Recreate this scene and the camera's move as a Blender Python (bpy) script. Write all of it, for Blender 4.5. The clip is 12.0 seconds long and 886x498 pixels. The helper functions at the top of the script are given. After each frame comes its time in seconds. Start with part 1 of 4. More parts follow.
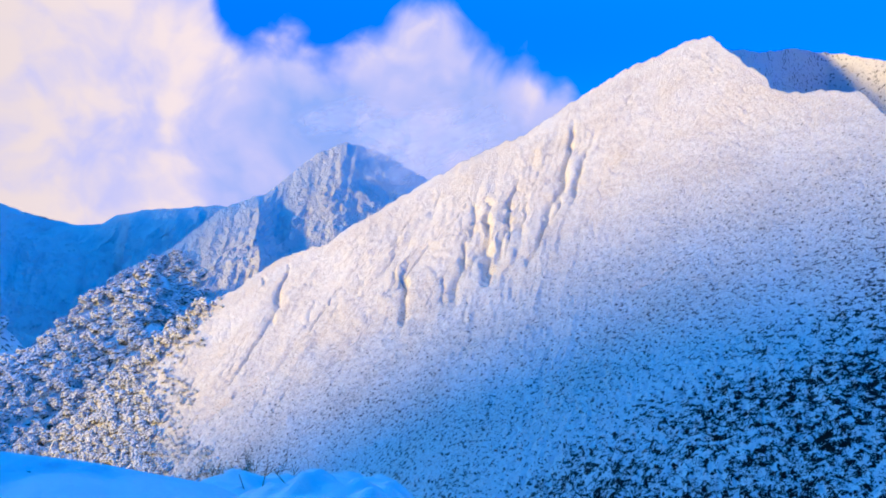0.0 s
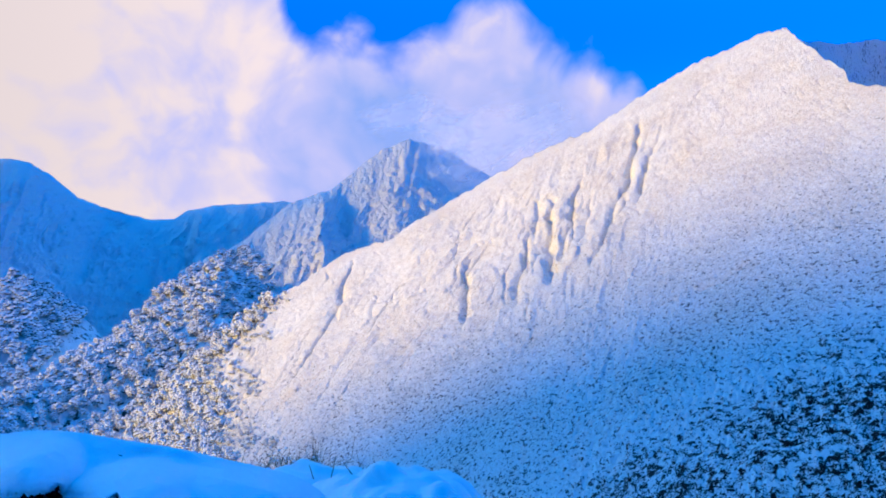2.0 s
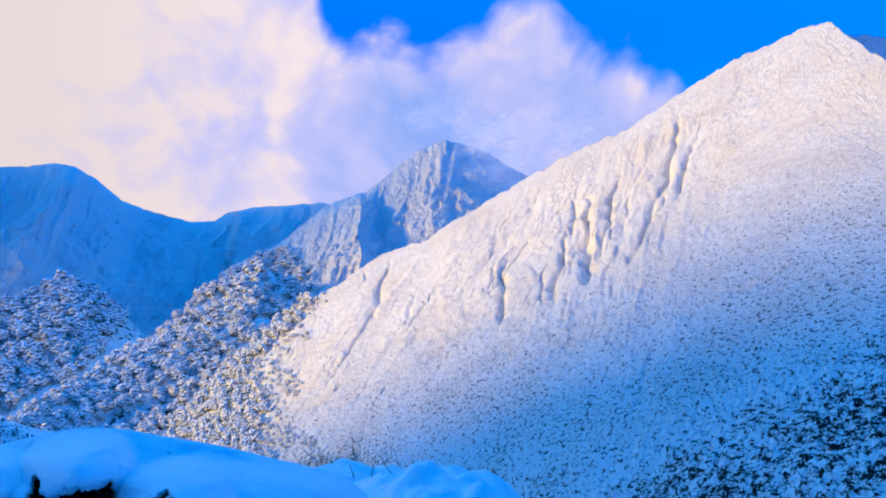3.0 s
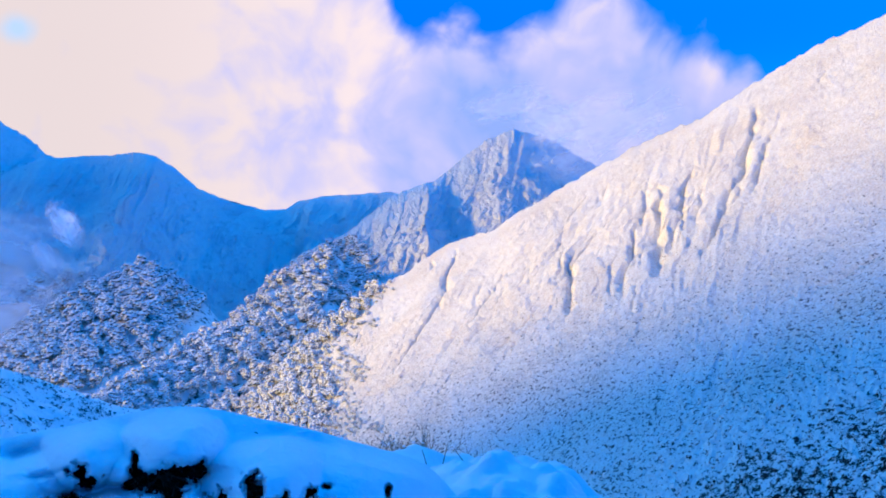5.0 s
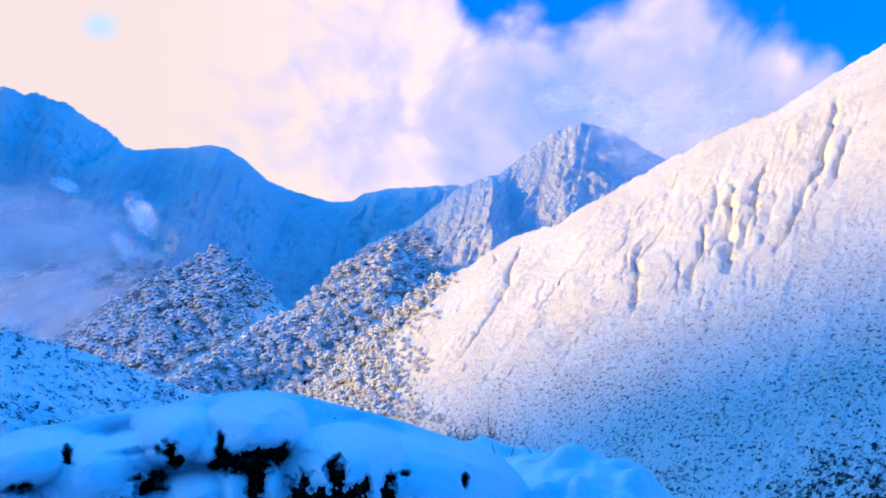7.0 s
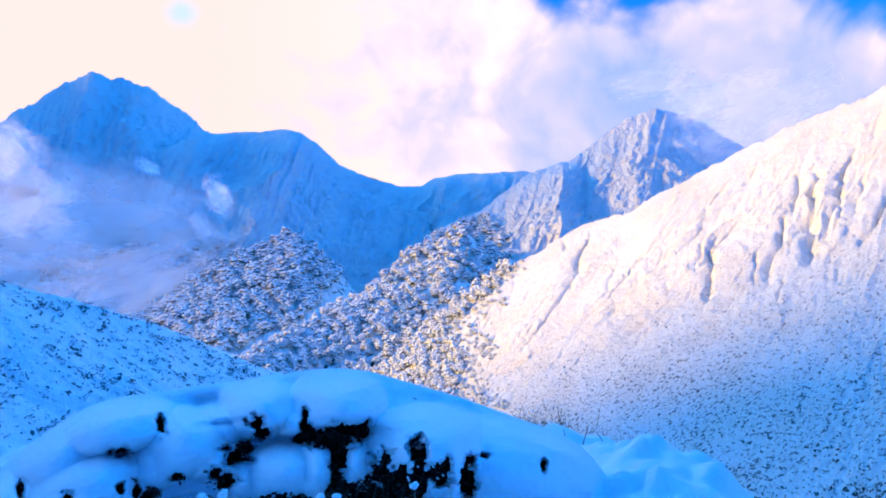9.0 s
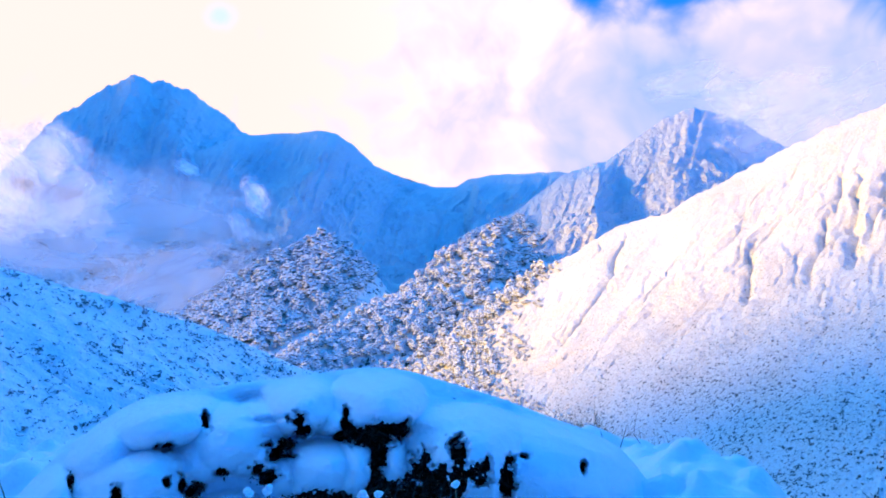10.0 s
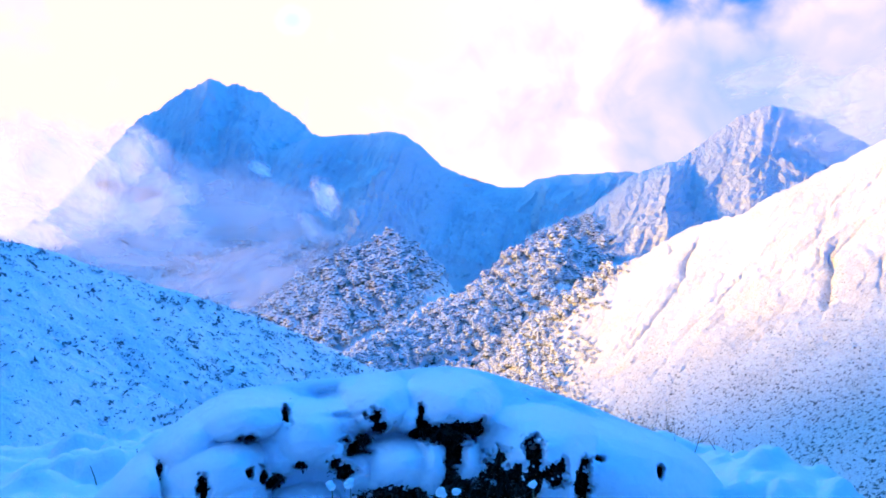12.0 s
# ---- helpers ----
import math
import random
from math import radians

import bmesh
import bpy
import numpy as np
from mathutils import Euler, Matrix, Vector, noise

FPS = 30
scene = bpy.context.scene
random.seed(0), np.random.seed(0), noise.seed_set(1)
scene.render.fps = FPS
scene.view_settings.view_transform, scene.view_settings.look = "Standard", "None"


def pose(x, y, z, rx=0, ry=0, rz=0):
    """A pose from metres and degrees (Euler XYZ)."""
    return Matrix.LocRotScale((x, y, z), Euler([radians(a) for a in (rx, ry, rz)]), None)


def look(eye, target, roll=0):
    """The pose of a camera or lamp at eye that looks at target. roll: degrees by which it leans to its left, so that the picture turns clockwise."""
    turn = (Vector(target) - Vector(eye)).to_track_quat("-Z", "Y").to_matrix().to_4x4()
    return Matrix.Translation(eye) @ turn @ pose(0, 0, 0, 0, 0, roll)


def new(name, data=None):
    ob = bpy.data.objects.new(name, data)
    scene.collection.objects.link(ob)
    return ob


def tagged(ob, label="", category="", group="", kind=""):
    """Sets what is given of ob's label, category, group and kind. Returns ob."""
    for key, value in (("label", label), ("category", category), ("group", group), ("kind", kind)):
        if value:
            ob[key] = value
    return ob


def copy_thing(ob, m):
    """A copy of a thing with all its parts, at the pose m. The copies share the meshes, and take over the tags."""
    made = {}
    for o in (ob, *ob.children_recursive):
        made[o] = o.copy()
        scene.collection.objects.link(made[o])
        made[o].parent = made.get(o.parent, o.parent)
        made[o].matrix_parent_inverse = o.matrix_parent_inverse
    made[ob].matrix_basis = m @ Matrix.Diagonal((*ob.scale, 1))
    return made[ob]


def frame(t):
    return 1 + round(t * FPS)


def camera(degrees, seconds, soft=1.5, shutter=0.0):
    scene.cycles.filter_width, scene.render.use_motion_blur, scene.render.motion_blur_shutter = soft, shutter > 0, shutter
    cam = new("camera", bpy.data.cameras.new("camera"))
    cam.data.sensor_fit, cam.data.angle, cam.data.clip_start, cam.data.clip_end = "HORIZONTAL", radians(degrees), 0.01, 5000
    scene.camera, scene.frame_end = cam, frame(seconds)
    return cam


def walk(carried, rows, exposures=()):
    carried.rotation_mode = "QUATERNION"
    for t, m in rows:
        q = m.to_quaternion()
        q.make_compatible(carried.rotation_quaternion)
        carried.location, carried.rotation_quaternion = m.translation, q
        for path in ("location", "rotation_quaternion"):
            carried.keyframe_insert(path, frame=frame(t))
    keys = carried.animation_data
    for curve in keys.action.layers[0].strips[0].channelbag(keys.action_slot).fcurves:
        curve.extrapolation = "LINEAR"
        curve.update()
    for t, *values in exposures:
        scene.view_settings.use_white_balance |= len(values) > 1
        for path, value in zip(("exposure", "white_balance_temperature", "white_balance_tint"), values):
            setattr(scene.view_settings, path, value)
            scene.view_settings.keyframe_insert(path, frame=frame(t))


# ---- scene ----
cam = camera(61.13, 12.0, soft=1.8)
walk(cam, [
    (0, pose(0.183, 0.690, 1.637, 85.53, 0, -15.15) @ pose(0, 0, 0, 0, 0, -0.21)),
    (0.5, pose(0.166, 0.691, 1.637, 85.48, 0, -14.00) @ pose(0, 0, 0, 0, 0, 0.04)),
    (1, pose(0.149, 0.690, 1.637, 85.36, 0, -13.05) @ pose(0, 0, 0, 0, 0, 0.26)),
    (1.5, pose(0.135, 0.682, 1.640, 85.28, 0, -12.04) @ pose(0, 0, 0, 0, 0, 0.22)),
    (2, pose(0.122, 0.670, 1.645, 85.29, 0, -10.41) @ pose(0, 0, 0, 0, 0, -0.08)),
    (2.5, pose(0.112, 0.659, 1.648, 85.36, 0, -8.82) @ pose(0, 0, 0, 0, 0, -0.39)),
    (3, pose(0.102, 0.653, 1.650, 85.34, 0, -7.61) @ pose(0, 0, 0, 0, 0, -0.57)),
    (5, pose(0.028, 0.651, 1.649, 84.59, 0, -2.50) @ pose(0, 0, 0, 0, 0, -0.35)),
    (5.5, pose(0.012, 0.653, 1.646, 84.41, 0, -1.61) @ pose(0, 0, 0, 0, 0, -0.38)),
    (6, pose(-0.007, 0.655, 1.643, 84.27, 0, -0.42) @ pose(0, 0, 0, 0, 0, -0.32)),
    (6.5, pose(-0.027, 0.658, 1.639, 84.22, 0, 1.03) @ pose(0, 0, 0, 0, 0, -0.24)),
    (7, pose(-0.046, 0.659, 1.635, 84.08, 0, 2.39) @ pose(0, 0, 0, 0, 0, -0.12)),
    (9, pose(-0.115, 0.655, 1.622, 82.98, 0, 7.61) @ pose(0, 0, 0, 0, 0, 0.45)),
    (9.5, pose(-0.127, 0.647, 1.622, 83.04, 0, 9.10) @ pose(0, 0, 0, 0, 0, 0.40)),
    (10, pose(-0.137, 0.633, 1.623, 83.02, 0, 10.26) @ pose(0, 0, 0, 0, 0, 0.33)),
    (10.5, pose(-0.149, 0.617, 1.624, 82.87, 0, 11.56) @ pose(0, 0, 0, 0, 0, 0.30)),
    (11, pose(-0.161, 0.608, 1.625, 82.84, 0, 13.09) @ pose(0, 0, 0, 0, 0, 0.36)),
    (11.5, pose(-0.169, 0.603, 1.626, 82.88, 0, 14.18) @ pose(0, 0, 0, 0, 0, 0.27)),
    (12, pose(-0.173, 0.598, 1.628, 83.02, 0, 15.37) @ pose(0, 0, 0, 0, 0, 0.08)),
], exposures=[(0, 0.03, 5980, 14), (3, 0.02, 5980, 14), (6, 0.16, 6060, 16), (9, 0.41, 6480, 19), (12, 0.60, 6850, 23)])

# ---- world and sun ----
SUN_AZ, SUN_EL = -105.0, 9.0


def node_tree(owner):
    owner.use_nodes = True
    nt = owner.node_tree
    nt.nodes.clear()
    return nt


class Net:
    """Small builder for node trees: every call adds a node and returns its output."""

    def __init__(self, nt):
        self.nt = nt

    def add(self, kind, **props):
        n = self.nt.nodes.new(kind)
        for k, v in props.items():
            setattr(n, k, v)
        return n

    def put(self, socket, v):
        if isinstance(v, bpy.types.NodeSocket):
            self.nt.links.new(v, socket)
        elif isinstance(v, (tuple, list)) and len(v) == 3 and socket.type == "RGBA":
            socket.default_value = (*v, 1)
        else:
            socket.default_value = v

    def math(self, op, a, b=0.0, c=0.0):
        n = self.add("ShaderNodeMath", operation=op)
        for i, v in enumerate((a, b, c)):
            self.put(n.inputs[i], v)
        return n.outputs[0]

    def step(self, v, lo, hi, smooth=True):
        n = self.add("ShaderNodeMapRange", interpolation_type="SMOOTHSTEP" if smooth else "LINEAR")
        for i, x in enumerate((v, lo, hi, 0.0, 1.0)):
            self.put(n.inputs[i], x)
        return n.outputs[0]

    def mix(self, f, a, b, blend="MIX"):
        n = self.add("ShaderNodeMix", data_type="RGBA", blend_type=blend, clamp_factor=True)
        self.put(n.inputs[0], f)
        self.put(n.inputs[6], a)
        self.put(n.inputs[7], b)
        return n.outputs[2]

    def noise(self, vec, scale, detail=4.0, rough=0.55, distort=0.0, colour=False):
        n = self.add("ShaderNodeTexNoise")
        self.put(n.inputs["Vector"], vec)
        self.put(n.inputs["Scale"], scale)
        self.put(n.inputs["Detail"], detail)
        self.put(n.inputs["Roughness"], rough)
        self.put(n.inputs["Distortion"], distort)
        return n.outputs[1 if colour else 0]

    def xyz(self, vec):
        n = self.add("ShaderNodeSeparateXYZ")
        self.put(n.inputs[0], vec)
        return n.outputs

    def vec(self, x, y, z):
        n = self.add("ShaderNodeCombineXYZ")
        for i, v in enumerate((x, y, z)):
            self.put(n.inputs[i], v)
        return n.outputs[0]

    def mapped(self, vec, scale=(1, 1, 1), turn=(0, 0, 0), shift=(0, 0, 0)):
        n = self.add("ShaderNodeMapping")
        self.put(n.inputs["Vector"], vec)
        n.inputs["Scale"].default_value = scale
        n.inputs["Rotation"].default_value = turn
        n.inputs["Location"].default_value = shift
        return n.outputs[0]


def build_world():
    w = bpy.data.worlds.new("sky")
    scene.world = w
    nt = node_tree(w)
    n = Net(nt)
    sky = n.add("ShaderNodeTexSky", sky_type="NISHITA", sun_disc=False, sun_elevation=radians(SUN_EL),
                sun_rotation=radians(SUN_AZ), altitude=1200.0, air_density=1.0, dust_density=0.3, ozone_density=2.0)
    flat = n.add("ShaderNodeGamma")
    n.put(flat.inputs[0], sky.outputs[0])
    flat.inputs[1].default_value = 0.7
    geo = n.add("ShaderNodeTexCoord")
    d = geo.outputs["Generated"]
    x, y, z = n.xyz(d)
    # the sky is blue away from the low sun and warmer around it
    ga, ge = radians(SUN_AZ), radians(SUN_EL)
    toward = n.math("ADD", n.math("MULTIPLY_ADD", x, math.sin(ga) * math.cos(ge), n.math("MULTIPLY", y, math.cos(ga) * math.cos(ge))), n.math("MULTIPLY", z, math.sin(ge)))
    filt = n.mix(n.step(toward, 0.15, 0.95), n.mix(n.step(z, 0.14, 0.75), (0.01, 1.00, 3.9), (0.02, 5.0, 10.0)), (0.9, 0.8, 1.2))
    clear = n.mix(1.0, flat.outputs[0], filt, "MULTIPLY")
    # and deeper over the shoulder, away from the bright cloud
    clear = n.mix(n.step(y, 0.25, -0.55), clear, n.mix(1.0, clear, (0.30, 0.60, 0.85), "MULTIPLY"))
    az = n.math("MULTIPLY", n.math("ARCTAN2", x, y), 57.2958)
    el = n.math("MULTIPLY", n.math("ARCSINE", z), 57.2958)
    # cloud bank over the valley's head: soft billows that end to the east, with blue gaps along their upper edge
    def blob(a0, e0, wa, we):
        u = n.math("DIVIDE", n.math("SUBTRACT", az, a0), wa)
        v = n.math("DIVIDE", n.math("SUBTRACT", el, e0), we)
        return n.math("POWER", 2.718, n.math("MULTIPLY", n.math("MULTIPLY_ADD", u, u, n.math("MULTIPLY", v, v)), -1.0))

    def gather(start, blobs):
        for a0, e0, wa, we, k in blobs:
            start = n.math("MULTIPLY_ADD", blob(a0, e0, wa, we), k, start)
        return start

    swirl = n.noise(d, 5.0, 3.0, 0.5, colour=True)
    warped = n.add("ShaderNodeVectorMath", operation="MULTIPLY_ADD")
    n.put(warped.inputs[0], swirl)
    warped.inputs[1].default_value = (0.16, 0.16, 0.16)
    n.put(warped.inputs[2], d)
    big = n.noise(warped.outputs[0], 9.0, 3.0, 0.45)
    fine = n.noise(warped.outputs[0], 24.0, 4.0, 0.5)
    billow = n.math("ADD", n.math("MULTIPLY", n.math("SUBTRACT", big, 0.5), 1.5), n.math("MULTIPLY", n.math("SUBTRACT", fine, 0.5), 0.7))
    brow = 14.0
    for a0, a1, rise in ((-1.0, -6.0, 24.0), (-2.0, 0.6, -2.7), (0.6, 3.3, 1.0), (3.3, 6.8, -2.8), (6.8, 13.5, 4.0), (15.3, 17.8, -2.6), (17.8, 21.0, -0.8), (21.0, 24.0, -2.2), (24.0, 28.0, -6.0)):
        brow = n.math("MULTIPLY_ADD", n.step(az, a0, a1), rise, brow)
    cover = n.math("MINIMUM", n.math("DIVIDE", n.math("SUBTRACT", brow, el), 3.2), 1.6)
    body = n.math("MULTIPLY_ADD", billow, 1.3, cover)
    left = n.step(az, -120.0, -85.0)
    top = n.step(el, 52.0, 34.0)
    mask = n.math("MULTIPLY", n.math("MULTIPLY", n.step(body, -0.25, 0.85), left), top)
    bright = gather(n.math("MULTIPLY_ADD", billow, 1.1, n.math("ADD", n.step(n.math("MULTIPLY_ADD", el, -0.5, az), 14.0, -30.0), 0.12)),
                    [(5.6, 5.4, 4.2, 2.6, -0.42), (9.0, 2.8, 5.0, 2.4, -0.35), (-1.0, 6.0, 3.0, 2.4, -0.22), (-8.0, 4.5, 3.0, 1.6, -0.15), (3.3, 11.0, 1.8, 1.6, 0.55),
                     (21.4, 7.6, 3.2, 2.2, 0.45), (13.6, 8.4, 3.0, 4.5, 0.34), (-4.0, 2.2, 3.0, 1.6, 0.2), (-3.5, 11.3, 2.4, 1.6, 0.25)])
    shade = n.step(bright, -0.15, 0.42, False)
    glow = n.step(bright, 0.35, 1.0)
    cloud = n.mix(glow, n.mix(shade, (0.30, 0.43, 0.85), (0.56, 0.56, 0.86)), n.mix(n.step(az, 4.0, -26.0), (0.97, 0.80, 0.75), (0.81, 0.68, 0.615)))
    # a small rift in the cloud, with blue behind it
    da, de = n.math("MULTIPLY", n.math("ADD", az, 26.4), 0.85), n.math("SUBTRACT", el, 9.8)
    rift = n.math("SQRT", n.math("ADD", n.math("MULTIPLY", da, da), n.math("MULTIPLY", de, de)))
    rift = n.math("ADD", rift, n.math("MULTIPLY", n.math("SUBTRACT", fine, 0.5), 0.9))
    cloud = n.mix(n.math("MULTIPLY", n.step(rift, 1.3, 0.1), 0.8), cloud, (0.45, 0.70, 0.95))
    bg = n.add("ShaderNodeBackground")
    n.put(bg.inputs[0], n.mix(1.0, clear, (0.1, 0.1, 0.1), "MULTIPLY"))
    # above the view the bank turns into an added bright blue veil that lights upturned snow
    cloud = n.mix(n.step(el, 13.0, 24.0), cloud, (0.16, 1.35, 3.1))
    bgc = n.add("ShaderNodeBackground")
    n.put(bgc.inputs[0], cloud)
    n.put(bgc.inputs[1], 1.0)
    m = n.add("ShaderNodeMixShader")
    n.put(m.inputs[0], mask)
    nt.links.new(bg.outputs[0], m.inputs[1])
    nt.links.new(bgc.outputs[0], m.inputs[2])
    out = n.add("ShaderNodeOutputWorld")
    nt.links.new(m.outputs[0], out.inputs[0])


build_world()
sun = new("sun", bpy.data.lights.new("sun", "SUN"))
sun.data.energy, sun.data.angle, sun.data.color = 5.35, radians(10.5), (1.0, 0.63, 0.06)
a, e = radians(SUN_AZ), radians(SUN_EL)
sun.matrix_world = look((0, 0, 0), (-math.sin(a) * math.cos(e), -math.cos(a) * math.cos(e), -math.sin(e)))
sun.location = (-300, -80, 200)


# ---- materials ----
def material(name):
    m = bpy.data.materials.new(name)
    nt = node_tree(m)
    n = Net(nt)
    bsdf = n.add("ShaderNodeBsdfPrincipled")
    out = n.add("ShaderNodeOutputMaterial")
    nt.links.new(bsdf.outputs[0], out.inputs[0])
    return m, n, bsdf


def position(n):
    return n.add("ShaderNodeNewGeometry").outputs["Position"]


def bump(n, bsdf, height, strength, distance):
    b = n.add("ShaderNodeBump")
    n.put(b.inputs["Height"], height)
    b.inputs["Strength"].default_value = strength
    b.inputs["Distance"].default_value = distance
    n.put(bsdf.inputs["Normal"], b.outputs[0])


def slope_material(name, scale, cover, tone=(0.045, 0.04, 0.032), near=0.0, streak=1.0, fade=0.05, relief=0.5, white=0.93):
    """Snow on a mountain face with scrub and rock poking through. scale: clumps per metre; cover: share of scrub."""
    m, n, b = material(name)
    p = position(n)
    wide = n.noise(p, scale * 0.045, 3.0, 0.5)
    clump = n.noise(n.mapped(p, (1.0, streak, 1.0), (0, 0, 0.7)), scale, 5.0, 0.62, 0.25)
    grain = n.noise(p, scale * 4.0, 3.0, 0.6)
    lim = n.math("ADD", n.math("MULTIPLY", n.math("SUBTRACT", wide, 0.5), 0.26 if near else 0.42), cover)
    if near:
        # scrub stands taller and barer low down on the near side of the face, and thins out above the shadow line
        x, y, z = n.xyz(p)
        drift = n.noise(n.mapped(p, (1, 1, 1), (0, 0, 0.4)), 0.022, 3.0, 0.55)
        low = n.step(n.math("MULTIPLY_ADD", x, 0.15, n.math("MULTIPLY_ADD", n.math("SUBTRACT", drift, 0.5), 60.0, y)), 275.0, 200.0)
        coarse = n.noise(p, scale * 0.5, 6.0, 0.68, 0.1)
        clump = n.math("ADD", n.math("MULTIPLY", clump, n.math("MULTIPLY_ADD", low, -0.6, 1.0)), n.math("MULTIPLY", n.math("MULTIPLY", coarse, low), 0.6))
        # high traces the cast shadow's edge: scrub is painted thinner on the sunny side
        high = n.step(n.math("MULTIPLY_ADD", x, -0.51, n.math("MULTIPLY_ADD", n.math("SUBTRACT", wide, 0.5), 60.0, z)), -142.0, -80.0)
        run = n.add("ShaderNodeAttribute", attribute_name="gully").outputs["Fac"]
        lim = n.math("ADD", n.math("ADD", lim, n.math("MULTIPLY", low, near)), n.math("MULTIPLY", high, -0.15))
        lim = n.math("ADD", lim, n.math("MULTIPLY", run, 0.04))
    dark = n.step(n.math("ADD", clump, n.math("MULTIPLY", n.math("SUBTRACT", grain, 0.5), 0.25)), n.math("SUBTRACT", 0.83, lim), n.math("SUBTRACT", 0.83 + fade, lim))
    snow = n.mix(grain, (white - 0.08, white - 0.08, white - 0.07), (white, white, white))
    bare = n.mix(n.noise(p, scale * 2.3, 2.0), tone, tuple(c * 2.6 for c in tone))
    if near:
        # straw-coloured tussock grass through thin snow; its warmth also paints in cream sunlight
        straw_sun_tint = n.step(n.math("ADD", n.noise(p, scale * 1.7, 4.0, 0.7), n.math("MULTIPLY", n.math("SUBTRACT", wide, 0.5), 0.3)), 0.38, 0.66)
        snow = n.mix(n.math("MULTIPLY", straw_sun_tint, n.math("MULTIPLY_ADD", low, -0.55, 0.6)), snow, (0.66, 0.54, 0.42))
        # scrub colour carries the shade too: darker below that edge
        bare = n.mix(high, n.mix(0.5, bare, (0.02, 0.02, 0.02)), bare)
        bare = n.mix(low, bare, (0.010, 0.010, 0.009))
    n.put(b.inputs["Base Color"], n.mix(dark, snow, bare))
    n.put(b.inputs["Roughness"], 0.85)
    b.inputs["Specular IOR Level"].default_value = 0.15
    bump(n, b, n.math("ADD", clump, n.math("MULTIPLY", grain, 0.5)), relief, 1.0 / scale)
    return m


def fresh_snow():
    m, n, b = material("fresh_snow")
    p = position(n)
    g = n.noise(p, 9.0, 4.0, 0.6)
    f = n.noise(p, 160.0, 2.0, 0.6)
    n.put(b.inputs["Base Color"], n.mix(g, (0.79, 0.80, 0.82), (0.86, 0.86, 0.87)))
    b.inputs["Roughness"].default_value = 0.75
    b.inputs["Specular IOR Level"].default_value = 0.2
    b.inputs["Subsurface Weight"].default_value = 0.1
    b.inputs["Subsurface Radius"].default_value = (0.02, 0.03, 0.05)
    b.inputs["Subsurface Scale"].default_value = 0.6
    bump(n, b, n.math("ADD", n.math("MULTIPLY", g, 1.0), n.math("MULTIPLY", f, 0.10)), 0.5, 0.05)
    return m


def foliage(name, dark, pale, snow):
    """Leaves with snow lying on their upper sides. snow: 0 none, 1 heavy."""
    m, n, b = material(name)
    g = n.add("ShaderNodeNewGeometry")
    p = g.outputs["Position"]
    nx, ny, nz = n.xyz(g.outputs["Normal"])
    base = n.mix(g.outputs["Random Per Island"], dark, pale)
    fl = n.math("ADD", n.math("MULTIPLY", n.noise(p, 1.6, 4.0, 0.6), 0.65), n.math("MULTIPLY", n.noise(p, 0.035, 3.0, 0.6), 0.35))
    on = n.step(n.math("ADD", nz, n.math("MULTIPLY", n.math("SUBTRACT", fl, 0.5), 1.0)), 0.65 - snow, 1.65 - snow)
    n.put(b.inputs["Base Color"], n.mix(on, base, (0.84, 0.85, 0.87)))
    b.inputs["Roughness"].default_value = 0.8
    b.inputs["Specular IOR Level"].default_value = 0.2
    return m


def plain(name, a, c, scale, rough=0.8):
    m, n, b = material(name)
    n.put(b.inputs["Base Color"], n.mix(n.noise(position(n), scale, 4.0, 0.6), a, c))
    b.inputs["Roughness"].default_value = rough
    return m


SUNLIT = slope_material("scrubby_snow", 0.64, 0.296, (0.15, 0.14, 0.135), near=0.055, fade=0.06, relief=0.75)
RANGE = slope_material("mountain_snow", 0.075, 0.25, (0.12, 0.12, 0.14), streak=0.22, fade=0.30, relief=0.8, white=0.86)
ROCKY = slope_material("rocky_snow", 0.2, 0.24, (0.08, 0.08, 0.085), relief=1.0)
HILL = slope_material("hill_snow", 0.5, 0.234, (0.05, 0.055, 0.06))
VALLEY = slope_material("valley_snow", 0.12, 0.25)
SNOW = fresh_snow()
FROSTED = foliage("frosted_leaves", (0.055, 0.062, 0.038), (0.25, 0.25, 0.16), 1.28)
# dark leaves, taken near black to hold the shade inside the gaps
SHADELEAF = foliage("dark_shaded_leaves", (0.004, 0.005, 0.003), (0.018, 0.017, 0.010), -0.3)
SCRUB = foliage("scrub_leaves", (0.010, 0.010, 0.008), (0.045, 0.036, 0.025), 0.1)
HILLSCRUB = foliage("hill_scrub_leaves", (0.09, 0.10, 0.11), (0.22, 0.22, 0.22), 0.75)
BARK = plain("bark", (0.05, 0.04, 0.03), (0.14, 0.11, 0.085), 6.0)
STRAW = plain("dry_stalks", (0.16, 0.11, 0.06), (0.30, 0.22, 0.13), 30.0)


# ---- terrain ----
EYE_Z, BASE_Y = 1.65, 0.65  # the plan's polar centre: bearing from +y to the right, slope angle from this height


def spot(az, el, r):
    a = radians(az)
    return Vector((r * math.sin(a), BASE_Y + r * math.cos(a), EYE_Z + r * math.tan(radians(el))))


def hash2(ix, iy, seed):
    h = (ix.astype(np.int64) * 374761393 + iy.astype(np.int64) * 668265263 + seed * 974634721) & 0x7FFFFFFF
    h = ((h ^ (h >> 13)) * 1274126177) & 0x7FFFFFFF
    return ((h ^ (h >> 16)) & 0xFFFF) / 65535.0


